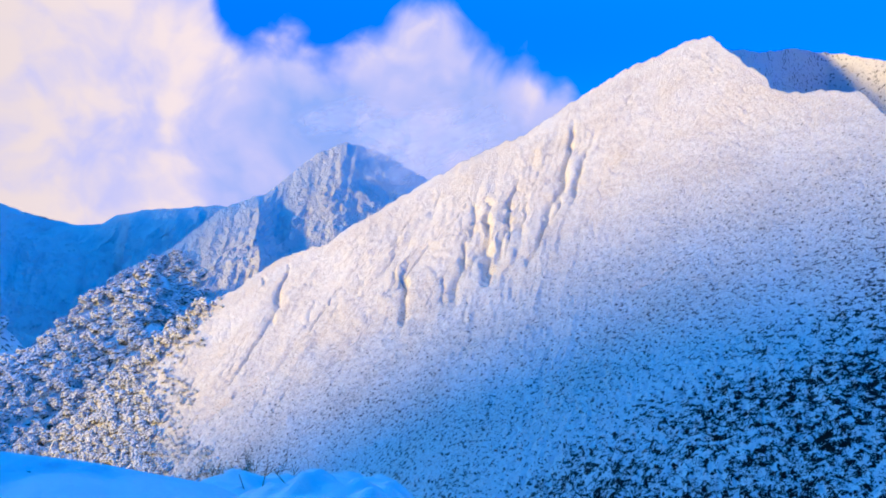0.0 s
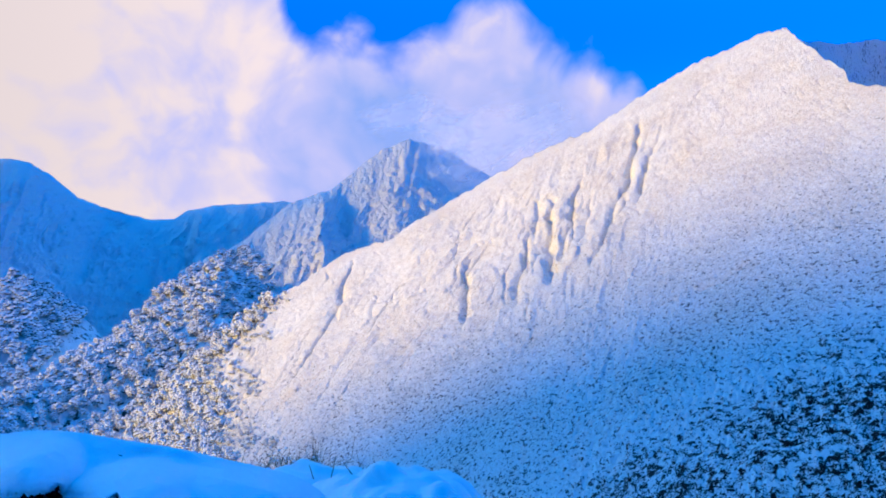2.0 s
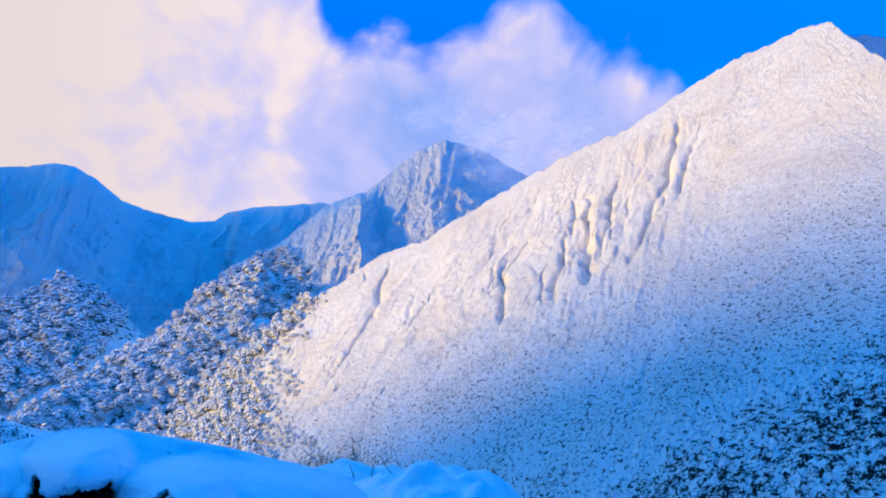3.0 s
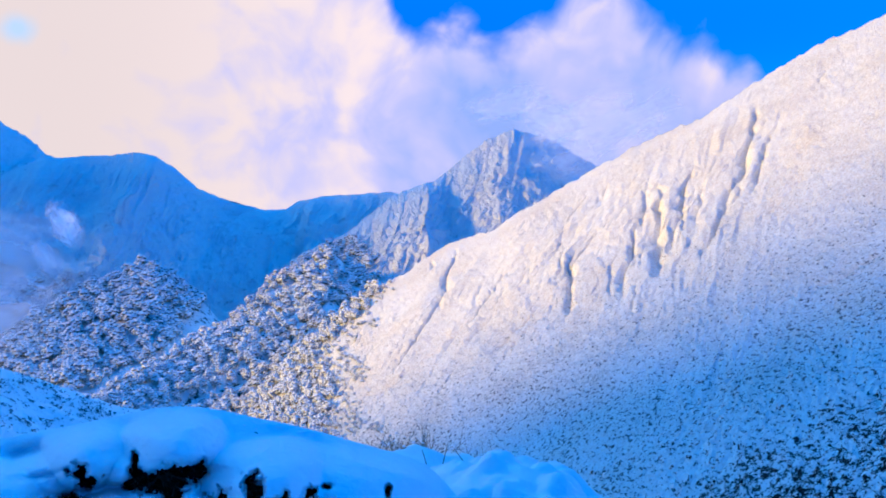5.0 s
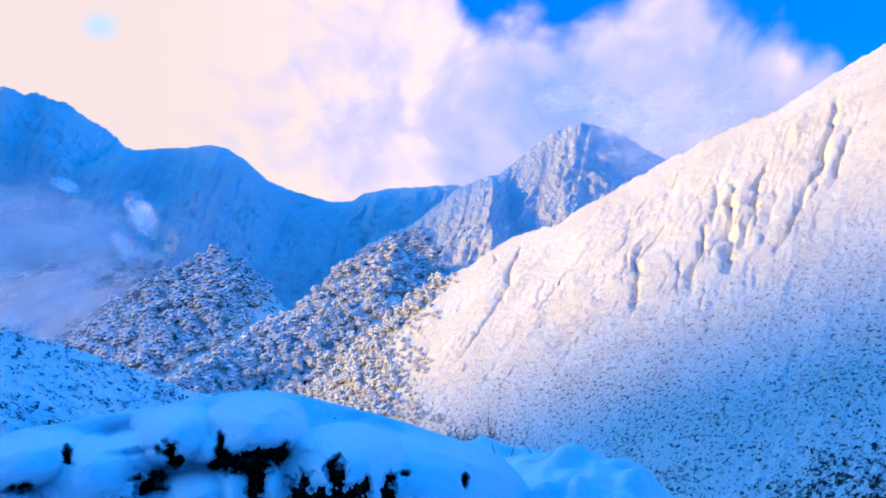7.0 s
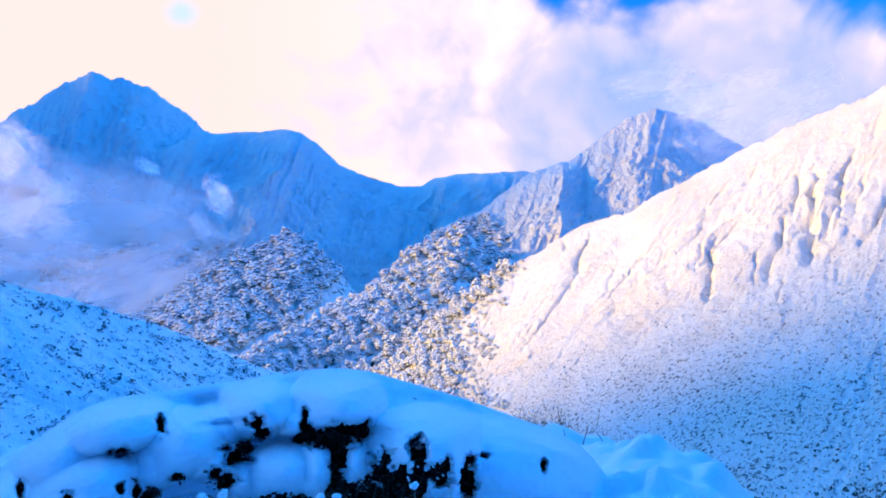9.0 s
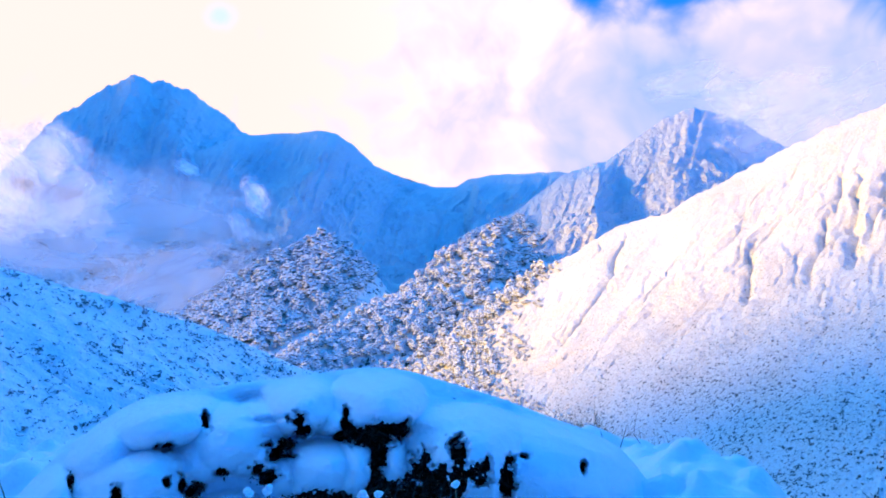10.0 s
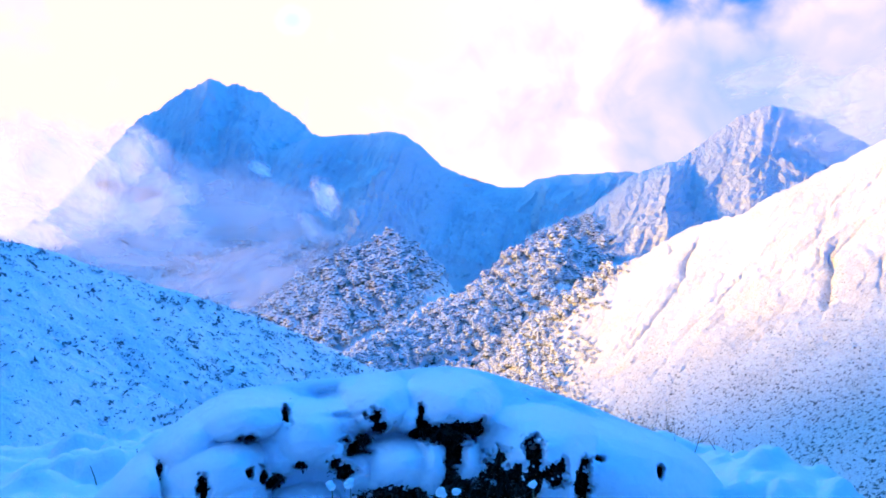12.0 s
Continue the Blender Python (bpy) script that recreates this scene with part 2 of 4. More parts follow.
def vnoise(x, y, seed=0):
    ix, iy = np.floor(x), np.floor(y)
    fx, fy = x - ix, y - iy
    ux, uy = fx * fx * fx * (fx * (fx * 6 - 15) + 10), fy * fy * fy * (fy * (fy * 6 - 15) + 10)
    a, b = hash2(ix, iy, seed), hash2(ix + 1, iy, seed)
    c, d = hash2(ix, iy + 1, seed), hash2(ix + 1, iy + 1, seed)
    return (a * (1 - ux) + b * ux) * (1 - uy) + (c * (1 - ux) + d * ux) * uy - 0.5


def fbm(x, y, octaves=5, seed=0, gain=0.5):
    x, y = np.broadcast_arrays(x, y)
    out, amp = np.zeros(x.shape), 1.0
    c, s = math.cos(0.6), math.sin(0.6)
    for o in range(octaves):
        out += amp * vnoise(x, y, seed + o)
        x, y = 2.03 * (c * x - s * y) + 7.3, 2.03 * (s * x + c * y) - 3.1
        amp *= gain
    return out


def ridged(x, y, octaves=4, seed=0):
    out, amp = np.zeros_like(x), 1.0
    for o in range(octaves):
        out += amp * (0.5 - np.abs(vnoise(x, y, seed + o)) * 2)
        x, y = 2.1 * x + 3.7, 2.1 * y + 1.9
        amp *= 0.5
    return out


def smooth(v, lo, hi):
    t = np.clip((v - lo) / (hi - lo), 0, 1)
    return t * t * (3 - 2 * t)


def curve(az, knots):
    """A smooth line through (bearing, value) knots."""
    k = np.array(knots, float)
    fine = np.interp(az, k[:, 0], k[:, 1])
    return fine


def sheet(name, X, Y, Z, mat, label, category, kind="structure", shade=True, gully=None):
    h, w = X.shape
    co = np.stack([X, Y, Z], -1).reshape(-1, 3)
    i = np.arange(h * w).reshape(h, w)
    f = np.stack([i[:-1, :-1], i[:-1, 1:], i[1:, 1:], i[1:, :-1]], -1).reshape(-1, 4)
    me = bpy.data.meshes.new(name)
    me.vertices.add(len(co))
    me.vertices.foreach_set("co", co.ravel())
    me.loops.add(f.size)
    me.loops.foreach_set("vertex_index", f.ravel().astype(np.int32))
    me.polygons.add(len(f))
    me.polygons.foreach_set("loop_start", np.arange(0, f.size, 4, dtype=np.int32))
    me.polygons.foreach_set("use_smooth", np.full(len(f), shade))
    me.update(calc_edges=True)
    me.materials.append(mat)
    if gully is not None:
        me.attributes.new("gully", "FLOAT", "POINT").data.foreach_set("value", gully.ravel().astype(np.float32))
    ob = new(name, me)
    return tagged(ob, label, category, kind=kind)


def loft(name, az0, az1, cols, rows, ridge, reach, foot_el, foot_r, bend, relief, mat, label, back=0.55, edge_noise=0.0, seed=0, kind="structure", ribs=(), flute=(0, 1, 0)):
    """A mountain: its face rises from the foot to the crest line, and its far side falls away again.
    ridge, reach: the crest's slope angle and distance by bearing. relief(X, Y, s): metres of displacement."""
    az = np.linspace(az0, az1, cols)[None, :]
    s = np.linspace(0, 1, rows)[:, None]
    crest = curve(az, ridge)
    span = np.arange(-40, 41) * (az1 - az0) / (cols - 1)
    bell = np.exp(-(span / 1.1) ** 2)
    bell /= bell.sum()
    el1 = np.convolve(np.pad(crest[0], 40, "edge"), bell, "valid")[None, :]
    r1 = np.convolve(np.pad(curve(az, reach)[0], 40, "edge"), bell, "valid")[None, :]
    r0, el0 = curve(az, foot_r), curve(az, foot_el)
    z1, z0 = r1 * np.tan(np.radians(el1)), r0 * np.tan(np.radians(el0))
    r = r0 + (r1 - r0) * s
    z = z0 + (z1 - z0) * s ** bend
    crag = r1 * np.radians(crest - el1) + r1 * np.radians(edge_noise) * fbm(az * 1.7, az * 0 + seed, 5, seed, 0.6)
    z = z + crag * smooth(s, 0.90, 1.0)
    # far side
    sb = np.linspace(0, 1, 14)[1:, None] ** 1.5
    rb = r1 + sb * (np.abs(z1 - z0) / back + 40)
    zb = z1 - (rb - r1) * back * sb ** 0.35 + crag * (1 - sb)
    r, z = np.vstack([r, rb + 0 * az]), np.vstack([z, zb + 0 * az])
    s = np.vstack([s, 1 + sb])
    a = np.radians(az)
    X, Y, Z = r * np.sin(a), BASE_Y + r * np.cos(a), EYE_Z + z
    up = np.minimum(s, 1)
    out = 0 * X
    # ribs stand out from the face: bearing at the crest and at the foot, half-width to the left and to the right in degrees, metres
    for a1, a0, wl, wr, high in ribs:
        mid = a0 + (a1 - a0) * up + 0.5 * fbm(up * 5 + a1, up * 0, 3, seed + 61)
        off = np.where(az < mid, (mid - az) / wl, (az - mid) / wr)
        out = out + high * np.clip(1 - off, 0, 1) ** 1.3
    # flutes that slant down the face: height in metres, width in degrees, bearing gained from foot to crest
    high, wide, slant = flute
    line = az - slant * up + 0.6 * wide * fbm(az / (2.5 * wide), up * 4, 3, seed + 67)
    out = out + high * ridged(line / wide, up * 1.3, 4, seed + 71)
    k = 1 - out * smooth(s, 0.25, 0.6) * (s <= 1) * np.clip(8 * (1 - up) + 0.25, 0, 1) / r
    X, Y, Z = X * k, BASE_Y + (Y - BASE_Y) * k, EYE_Z + (Z - EYE_Z) * k
    Z = Z + relief(X, Y, s) * np.clip(s * 6, 0, 1)
    return sheet(name, X, Y, Z, mat, label, "mountain", kind)


# the ground: the trodden knoll, its steep flank and the valley floor, out to the horizon
def ground_height(x, y):
    dx, dy = x, y - BASE_Y
    r = np.hypot(dx, dy)
    az = np.degrees(np.arctan2(dx, dy))
    front = np.interp(r, [0, 2, 4, 6, 8, 9.5, 12, 20, 60, 150, 300, 520, 900, 2500, 5000],
                      [0, 0, -0.45, -0.85, -1.42, -2.1, -4.0, -8.6, -28, -72, -145, -235, -260, -330, -450])
    rear = np.interp(r, [0, 3, 10, 40, 200, 600, 5000], [0, 0.05, 0.5, 4, 30, 60, 0])
    w = smooth(np.abs(az + 5), 62, 105)
    z = front * (1 - w) + rear * w
    z = z + smooth(r, 3, 6) * (0.22 * smooth(-az, 25, 38) - 1.3 * smooth(az, 11, 22)) * (1 - w)
    z = z + 0.12 * fbm(x * 0.9, y * 0.9, 4, 11) * smooth(r, 1.0, 4.0) + 0.22 * smooth(r, 3, 6) * smooth(-r, -40, -12) * (1.0 + 0.35 * smooth(-x, 0.5, 3)) * (np.abs(fbm(x * 2.0, y * 2.0, 3, 5)) - 0.2)
    # a low hummock of buried scrub beside the shrub
    mound = np.exp(-((x - 0.62) / 0.8) ** 2 - ((y - 5.2) / 1.25) ** 2)
    z = z + mound * (0.37 + 0.16 * np.abs(fbm(x * 3.2, y * 3.2, 3, 15)) + 0.05 * fbm(x * 8, y * 8, 2, 17))
    return z


def build_ground():
    az = np.radians(np.concatenate([np.linspace(-180, -60, 60, endpoint=False), np.linspace(-60, 60, 420, endpoint=False), np.linspace(60, 180, 61)]))[None, :]
    r = np.concatenate([np.linspace(0.0, 12, 170, endpoint=False), np.geomspace(12, 4950, 110)])[:, None]
    X, Y = r * np.sin(az), BASE_Y + r * np.cos(az)
    return sheet("ground", X, Y, ground_height(X, Y), SNOW, "snow-covered knoll falling away into a deep white valley", "ground")


build_ground()


# the sunlit mountain: a broad planar face
GX, GY, GC = 0.65, 0.25, 220.0
SUN_RIDGE = [(-30, -26), (-14, -18), (-8, -12.2), (-3.1, -8.45), (-0.3, -7.1), (3.0, -4.95), (6.4, -3.9), (9.4, -2.0), (13.7, 0.5), (18.4, 3.05),
             (21.4, 4.15), (24.3, 6.15), (27.6, 8.1), (30.8, 9.6), (33.1, 10.5), (34.5, 10.65), (35.5, 9.85), (37.2, 8.4), (38.2, 7.8),
             (38.5, 6.9), (39.8, 6.5), (42.2, 6.6), (44.2, 6.3), (45.2, 5.0), (47, 3.5), (64, 0)]


def sun_face(az, el):
    a, t = np.radians(az), np.tan(np.radians(el))
    far = GC / np.maximum(GX * np.sin(a) + GY * np.cos(a) - t, 0.12)
    return far * (1 - 0.10 * smooth(az, 2, 46) * smooth(-el, 1, 22))


# gullies: (bearing, slope angle) at top and bottom, half-width, depth in metres
GULLIES = [(25.0, 4.9, 23.5, -2.2, 3.0, 7.0), (26.4, 3.6, 24.8, -0.6, 2.0, 4.5), (20.9, 0.8, 19.9, -5.2, 3.0, 7.0), (18.6, -0.6, 19.1, -6.8, 4.2, 8.5),
           (17.0, -3.4, 16.1, -8.6, 2.8, 6.0), (12.8, -5.4, 11.8, -10.6, 2.8, 6.0), (23.2, -1.6, 21.6, -5.6, 2.2, 4.0), (15.4, -2.6, 11.4, -8.4, 1.8, 3.0),
           (3.6, -5.4, 2.2, -10.0, 2.8, 5.5), (2.4, -9.2, -1.4, -14.6, 2.4, 4.0), (8.4, -6.2, 2.4, -13.4, 2.0, 3.5), (2.8, -12.6, -3.6, -16.6, 2.4, 4.0),
           (9.8, -10.0, 6.4, -13.2, 2.0, 3.5), (33.8, -4.8, 29.0, -8.0, 3.0, 2.5)]


def build_sun_mountain():
    cols, rows = 900, 430
    az = np.linspace(-26, 64, cols)[None, :]
    top = curve(az, SUN_RIDGE) + 0.22 * fbm(az * 1.9, az * 0 + 3.3, 5, 21, 0.6)
    s = np.linspace(0, 1, rows)[:, None]
    el = -34 + (top + 34) * s
    r = sun_face(az + 0 * el, el)
    a = np.radians(az)
    X, Y = r * np.sin(a), BASE_Y + r * np.cos(a)
    Z = EYE_Z + r * np.tan(np.radians(el))
    # relief: scrub hummocks, furrows that slant down to the left, and the gullies
    size = np.clip(r / 350, 0.25, 1.2)
    warp = 0.5 * fbm(az / 2.2, el / 2.2, 3, 45)
    line = az - (0.85 - 0.55 * smooth(az, 6, 20)) * el + warp
    band = smooth(el, -19, -9) * smooth(top - el, 0.3, 3.0) * smooth(-az, -31, -22)
    patch = smooth(fbm(az / 5.0, el / 4.0, 3, 47), -0.15, 0.25)
    d = 2.5 * band * patch * (ridged(line / 1.25, (az + el) / 7.0, 4, 31) - 0.15)
    d = d + 1.6 * (0.35 + band) * ridged((line + 0.3 * az) / 3.4, (az + el) / 12.0, 3, 35)
    d = d + 0.6 * size * fbm(X / 2.6, Y / 2.6, 4, 41, 0.8) + 1.4 * fbm(X / 28, Y / 28, 3, 43)
    # tall tussocks on the near, lower slope
    tuft = smooth(az, 8, 24) * smooth(-el, 3, 12) * smooth(-r, -330, -240)
    d = d + 1.1 * tuft * fbm(X / 2.0, Y / 2.0, 4, 49, 0.7)
    rng = np.random.default_rng(17)
    rills = []
    for az1, el1, az2, el2, half, deep in GULLIES[:13]:
        for k in range(2):
            j, m, cut = rng.normal(0, 1.1), rng.normal(0, 0.8), rng.uniform(0.3, 0.7)
            a1, e1 = az1 + (az2 - az1) * cut * 0.6 + j, el1 + (el2 - el1) * cut * 0.6 + m - 0.4 * j
            rills.append((a1, e1, a1 + (az2 - az1) * cut, e1 + (el2 - el1) * cut, half * rng.uniform(0.35, 0.6), deep * rng.uniform(0.3, 0.6)))
    # thin slanting furrows across the upper face
    for k in range(60):
        a1, far = rng.uniform(-4, 30), rng.uniform(0.5, 1.0) ** 2
        crest = float(curve(np.array([a1]), SUN_RIDGE)[0])
        e1 = crest - rng.uniform(0.6, 9.5)
        rills.append((a1, e1, a1 - 3.6 * far, e1 - 4.8 * far, rng.uniform(0.7, 1.5), rng.uniform(0.8, 1.8)))
    run = np.zeros_like(X)
    for az1, el1, az2, el2, half, deep in GULLIES + rills:
        p, q = [np.array(spot(b, c, float(sun_face(np.array([[b]]), np.array([[c]]))[0, 0]))[:2]) for b, c in ((az1, el1), (az2, el2))]
        long = float(np.hypot(*(q - p)))
        along = (q - p) / long
        t = ((X - p[0]) * along[0] + (Y - p[1]) * along[1]) / long
        side = (X - p[0]) * along[1] - (Y - p[1]) * along[0]
        near = (t > -0.12) & (t < 1.18) & (np.abs(side) < 45)
        t, side = t[near], side[near]
        side = side + 6.0 * fbm(t * long / 26 + az1, t * 0 + az1, 5, 51, 0.62)
        wide = 0.6 * half * (0.3 + 0.7 * np.clip(t, 0, 1)) * (1 + 0.5 * fbm(t * long / 20, t * 0 + az2, 3, 57))
        ends = smooth(t, -0.1, 0.3) * smooth(-t, -1.15, -0.7) * (1 + 0.4 * fbm(t * long / 14 + az2, t * 0, 3, 59))
        # a steep bank on one side, a long easy ramp on the other
        skew = np.where(side < 0, side / (0.5 * wide), side / (2.3 * wide))
        d[near] -= 1.0 * deep * ends * np.exp(-np.abs(skew) ** 1.5)
        run[near] = np.maximum(run[near], ends * np.exp(-((side + 1.1 * wide) / (1.0 * wide)) ** 2))
    Z = Z + d * smooth(1 - s, 0.0, 0.03) + 0.3 * d * (1 - smooth(1 - s, 0.0, 0.03))
    # far side of the crest
    sb = np.linspace(0, 1, 16)[1:, None]
    rb = r[-1:] + sb ** 1.6 * 420
    Xb, Yb = rb * np.sin(a), BASE_Y + rb * np.cos(a)
    Zb = Z[-1:] - 250 * sb ** 1.5 + 2.0 * fbm(Xb / 14, Yb / 14, 4, 71) * np.minimum(1, sb * 5)
    return sheet("sunlit_mountain", np.vstack([X, Xb]), np.vstack([Y, Yb]), np.vstack([Z, Zb]), SUNLIT,
                 "broad snow-covered mountain face with gullies, sunlit above and scrubby below", "mountain", gully=np.vstack([run, 0 * Xb]))


build_sun_mountain()


def rough_relief(big, wide, rib, seed, along=0.0):
    """Flutes and ribs that run down the face, crossed by finer broken ground."""
    c, k = math.cos(along), math.sin(along)

    def f(X, Y, s):
        w = 0.45 * wide * fbm(X / (wide * 0.9), Y / (wide * 0.9), 4, seed + 3, 0.55)
        u, v = X * c + Y * k + w, -X * k + Y * c + w
        calm = np.minimum(1, 2.6 * np.abs(1 - s) + 0.04)
        out = big * ridged(u / wide, v / (wide * 0.6), 5, seed) + 0.5 * big * ridged(u / (wide * 0.4), v / (wide * 0.13), 4, seed + 5)
        return out * calm + rib * fbm(X / (wide * 0.1), Y / (wide * 0.1), 4, seed + 9, 0.65) * np.minimum(1, 2.5 * np.abs(1 - s) + 0.12)
    return f


loft("far_peak", -50, -12, 520, 260,
     [(-50, -5), (-47.4, -5.5), (-44.8, -5.7), (-42.6, -3.5), (-37.4, 2.45), (-35.5, 3.65), (-33.9, 4.7), (-32.5, 5.45), (-31.2, 5.15), (-30, 5.1), (-28.5, 4.4), (-27.3, 3.4), (-25.9, 2.6), (-25, 1.5), (-22, 0.2), (-12, -5)],
     [(-50, 2300), (-44, 2250), (-33, 2150), (-25, 2050), (-12, 2000)], [(-50, -16), (-12, -16)], [(-50, 800), (-12, 800)], 1.5,
     rough_relief(40, 400, 11, 101, 2.3), RANGE, "steep snowy peak in blue shade with rocky crest", edge_noise=0.25, seed=3,
     ribs=[(-32.4, -37, 3.0, 2.0, 130), (-28, -33, 2.5, 1.6, 90), (-35.5, -42, 2.5, 2.0, 90)], flute=(46, 1.5, 6))
loft("shoulder_ridge", -40, 2, 480, 260,
     [(-40, -9), (-33, -3), (-28, 0.4), (-25.2, 1.5), (-23.2, 1.6), (-21.1, 1.7), (-19.4, 1.92), (-18.3, 1.7), (-17.05, 0.8), (-15.5, -0.7), (-13.4, -1.55), (-10.8, -2.3), (-9.3, -2.3), (-8.3, -1.65), (-6.6, -1.35), (-4.1, -1.2), (-1.6, -1.0), (2, -2)],
     [(-40, 1500), (-25, 1650), (-19, 1600), (-10, 1850), (2, 1800)], [(-40, -15), (2, -13)], [(-40, 750), (2, 950)], 1.6,
     rough_relief(30, 330, 8, 131, 2.4), RANGE, "smooth snowy shoulder and saddle in blue shade", edge_noise=0.06, seed=8,
     ribs=[(-18.4, -26, 3.5, 2.2, 120), (-25.3, -34, 3.0, 2.2, 100), (-13.0, -18.5, 3.5, 3.0, -80), (-7.6, -9.5, 0.7, 2.6, 90), (-4.6, -7, 0.8, 2.0, 50)], flute=(40, 1.4, 7))
loft("middle_peak", -9, 30, 480, 260,
     [(-9, -6), (-5, -4.2), (-1.1, -1.2), (1.9, -0.2), (3.6, 1.1), (5.8, 2.75), (7.9, 3.6), (9.35, 3.28), (11.2, 2.5), (13.3, 1.2), (18, -1), (30, -4)],
     [(-9, 1150), (0, 1350), (8, 1500), (30, 1500)], [(-9, -12), (30, -12)], [(-9, 850), (30, 800)], 1.35,
     rough_relief(9, 150, 5, 151, 0.9), RANGE, "craggy snowy peak half wrapped in cloud", edge_noise=0.15, seed=14,
     ribs=[(1.6, 0.9, 6.0, 1.6, 95), (7.6, 5.6, 2.0, 3.0, 25)], flute=(13, 1.2, 4))
loft("back_ridge", 30, 60, 260, 120,
     [(30, 7), (34, 9.4), (35.4, 9.8), (37.9, 9.35), (39.7, 9.45), (41.1, 9.15), (43.1, 8.8), (45.3, 8.2), (60, 5)],
     [(30, 590), (35, 630), (40.5, 1200), (42, 1260), (46, 1200), (60, 900)], [(30, 2), (60, 1)], [(30, 580), (35, 612), (40.5, 1110), (42, 1150), (60, 780)], 1.2,
     rough_relief(10, 120, 6, 171, 0.5), ROCKY, "distant snowy ridge behind the summit", edge_noise=0.12, seed=17)
loft("wooded_spur", -28, 2, 260, 160,
     [(-28, -17), (-22, -14.6), (-18, -12.6), (-13.3, -10.0), (-10.3, -7.5), (-6, -5.6), (-4, -7.2), (2, -10)],
     [(-28, 560), (-22, 620), (-10, 900), (-5, 950), (2, 900)], [(-28, -22), (2, -21)], [(-28, 470), (2, 470)], 1.15,
     rough_relief(8, 120, 3, 191, 1.0), VALLEY, "snowy spur carrying the sunlit forest", seed=19)
loft("wooded_knoll", -46, -10, 260, 160,
     [(-46, -13), (-38, -13), (-30.5, -11.8), (-25, -8.7), (-19, -6.0), (-17, -7.4), (-15, -9.4), (-13.5, -11.5), (-10, -16)],
     [(-46, 900), (-25, 1000), (-19, 1050), (-10, 950)], [(-46, -19), (-10, -19)], [(-46, 640), (-10, 660)], 1.2,
     rough_relief(8, 140, 3, 211, 1.6), VALLEY, "snowy knoll carrying the shaded forest", seed=23)
loft("left_hill", -75, -10, 420, 220,
     [(-75, 6), (-60, 0), (-46.1, -5.5), (-43.5, -6.2), (-40.8, -7.5), (-37.9, -8.65), (-34.5, -9.85), (-31, -11.3), (-27.7, -12.7), (-24.3, -14.5), (-21.3, -15.9), (-20, -16.35), (-10, -21)],
     [(-75, 190), (-46, 170), (-20, 210), (-10, 220)], [(-75, -24), (-10, -26)], [(-75, 95), (-46, 100), (-20, 135), (-10, 145)], 0.85,
     rough_relief(2.2, 60, 1.0, 231, 0.4), HILL, "shaded snowy hillside dotted with dark scrub", edge_noise=0.08, seed=29)
# added outside the view: its crest height sets how much sun the range gets
loft("west_massif", -98, -48.5, 200, 80,
     [(-98, 0), (-86, 1.2), (-79, 2.3), (-74.7, 3.6), (-70.5, 6.5), (-67, 10.0), (-64.5, 10.4), (-62, 9.6), (-57.5, 9.5), (-54, 9.5), (-51, 8.5), (-49, 4), (-48.5, -4)],
     [(-98, 1950), (-66, 2050), (-57, 2800), (-48.5, 3000)], [(-98, -8), (-48, -14)], [(-98, 900), (-48, 1100)], 1.4,
     rough_relief(30, 420, 8, 271, 1.9), RANGE, "unseen snowy massif added beyond the peak to shade the far range", seed=37)
# ridge added to the west, beyond the view, to cast the shade on the lower slopes
loft("west_ridge", -178, -56, 260, 90,
     [(-178, 12), (-150, 18), (-120, 20), (-106, 17.2), (-95.9, 15.3), (-89.5, 13.9), (-86.8, 12.7), (-83.5, 10.8), (-79.9, 8.5), (-76.4, 5.2), (-75, 1.4), (-73.8, -1.8), (-72.4, -5), (-69, -9), (-56, -15)],
     [(-178, 420), (-130, 430), (-106, 540), (-89.5, 660), (-73, 655), (-56, 600)], [(-178, 2), (-110, 0), (-84, -14), (-56, -24)], [(-178, 150), (-56, 250)], 1.1,
     rough_relief(6, 130, 3, 251, 0.4), HILL, "unseen snowy ridge added in the west to shade the lower slopes", seed=31)


# ---- things ----
def mesh_object(name, verts, faces, mats, parent=None, label="", shade=True, slots=None):
    me = bpy.data.meshes.new(name)
    me.from_pydata([tuple(v) for v in verts], [], [tuple(f) for f in faces])
    for m in mats:
        me.materials.append(m)
    me.polygons.foreach_set("use_smooth", np.full(len(me.polygons), shade))
    if slots is not None:
        me.polygons.foreach_set("material_index", np.array(slots, dtype=np.int32))
    me.update()
    ob = new(name, me)
    if parent:
        ob.parent = parent
    return tagged(ob, label) if label else ob


def ball_template(sub):
    bm = bmesh.new()
    bmesh.ops.create_icosphere(bm, subdivisions=sub, radius=1.0)
    v = np.array([p.co[:] for p in bm.verts])
    f = np.array([[p.index for p in q.verts] for q in bm.faces])
    bm.free()
    return v, f


BALL1, BALL2 = ball_template(1), ball_template(2)


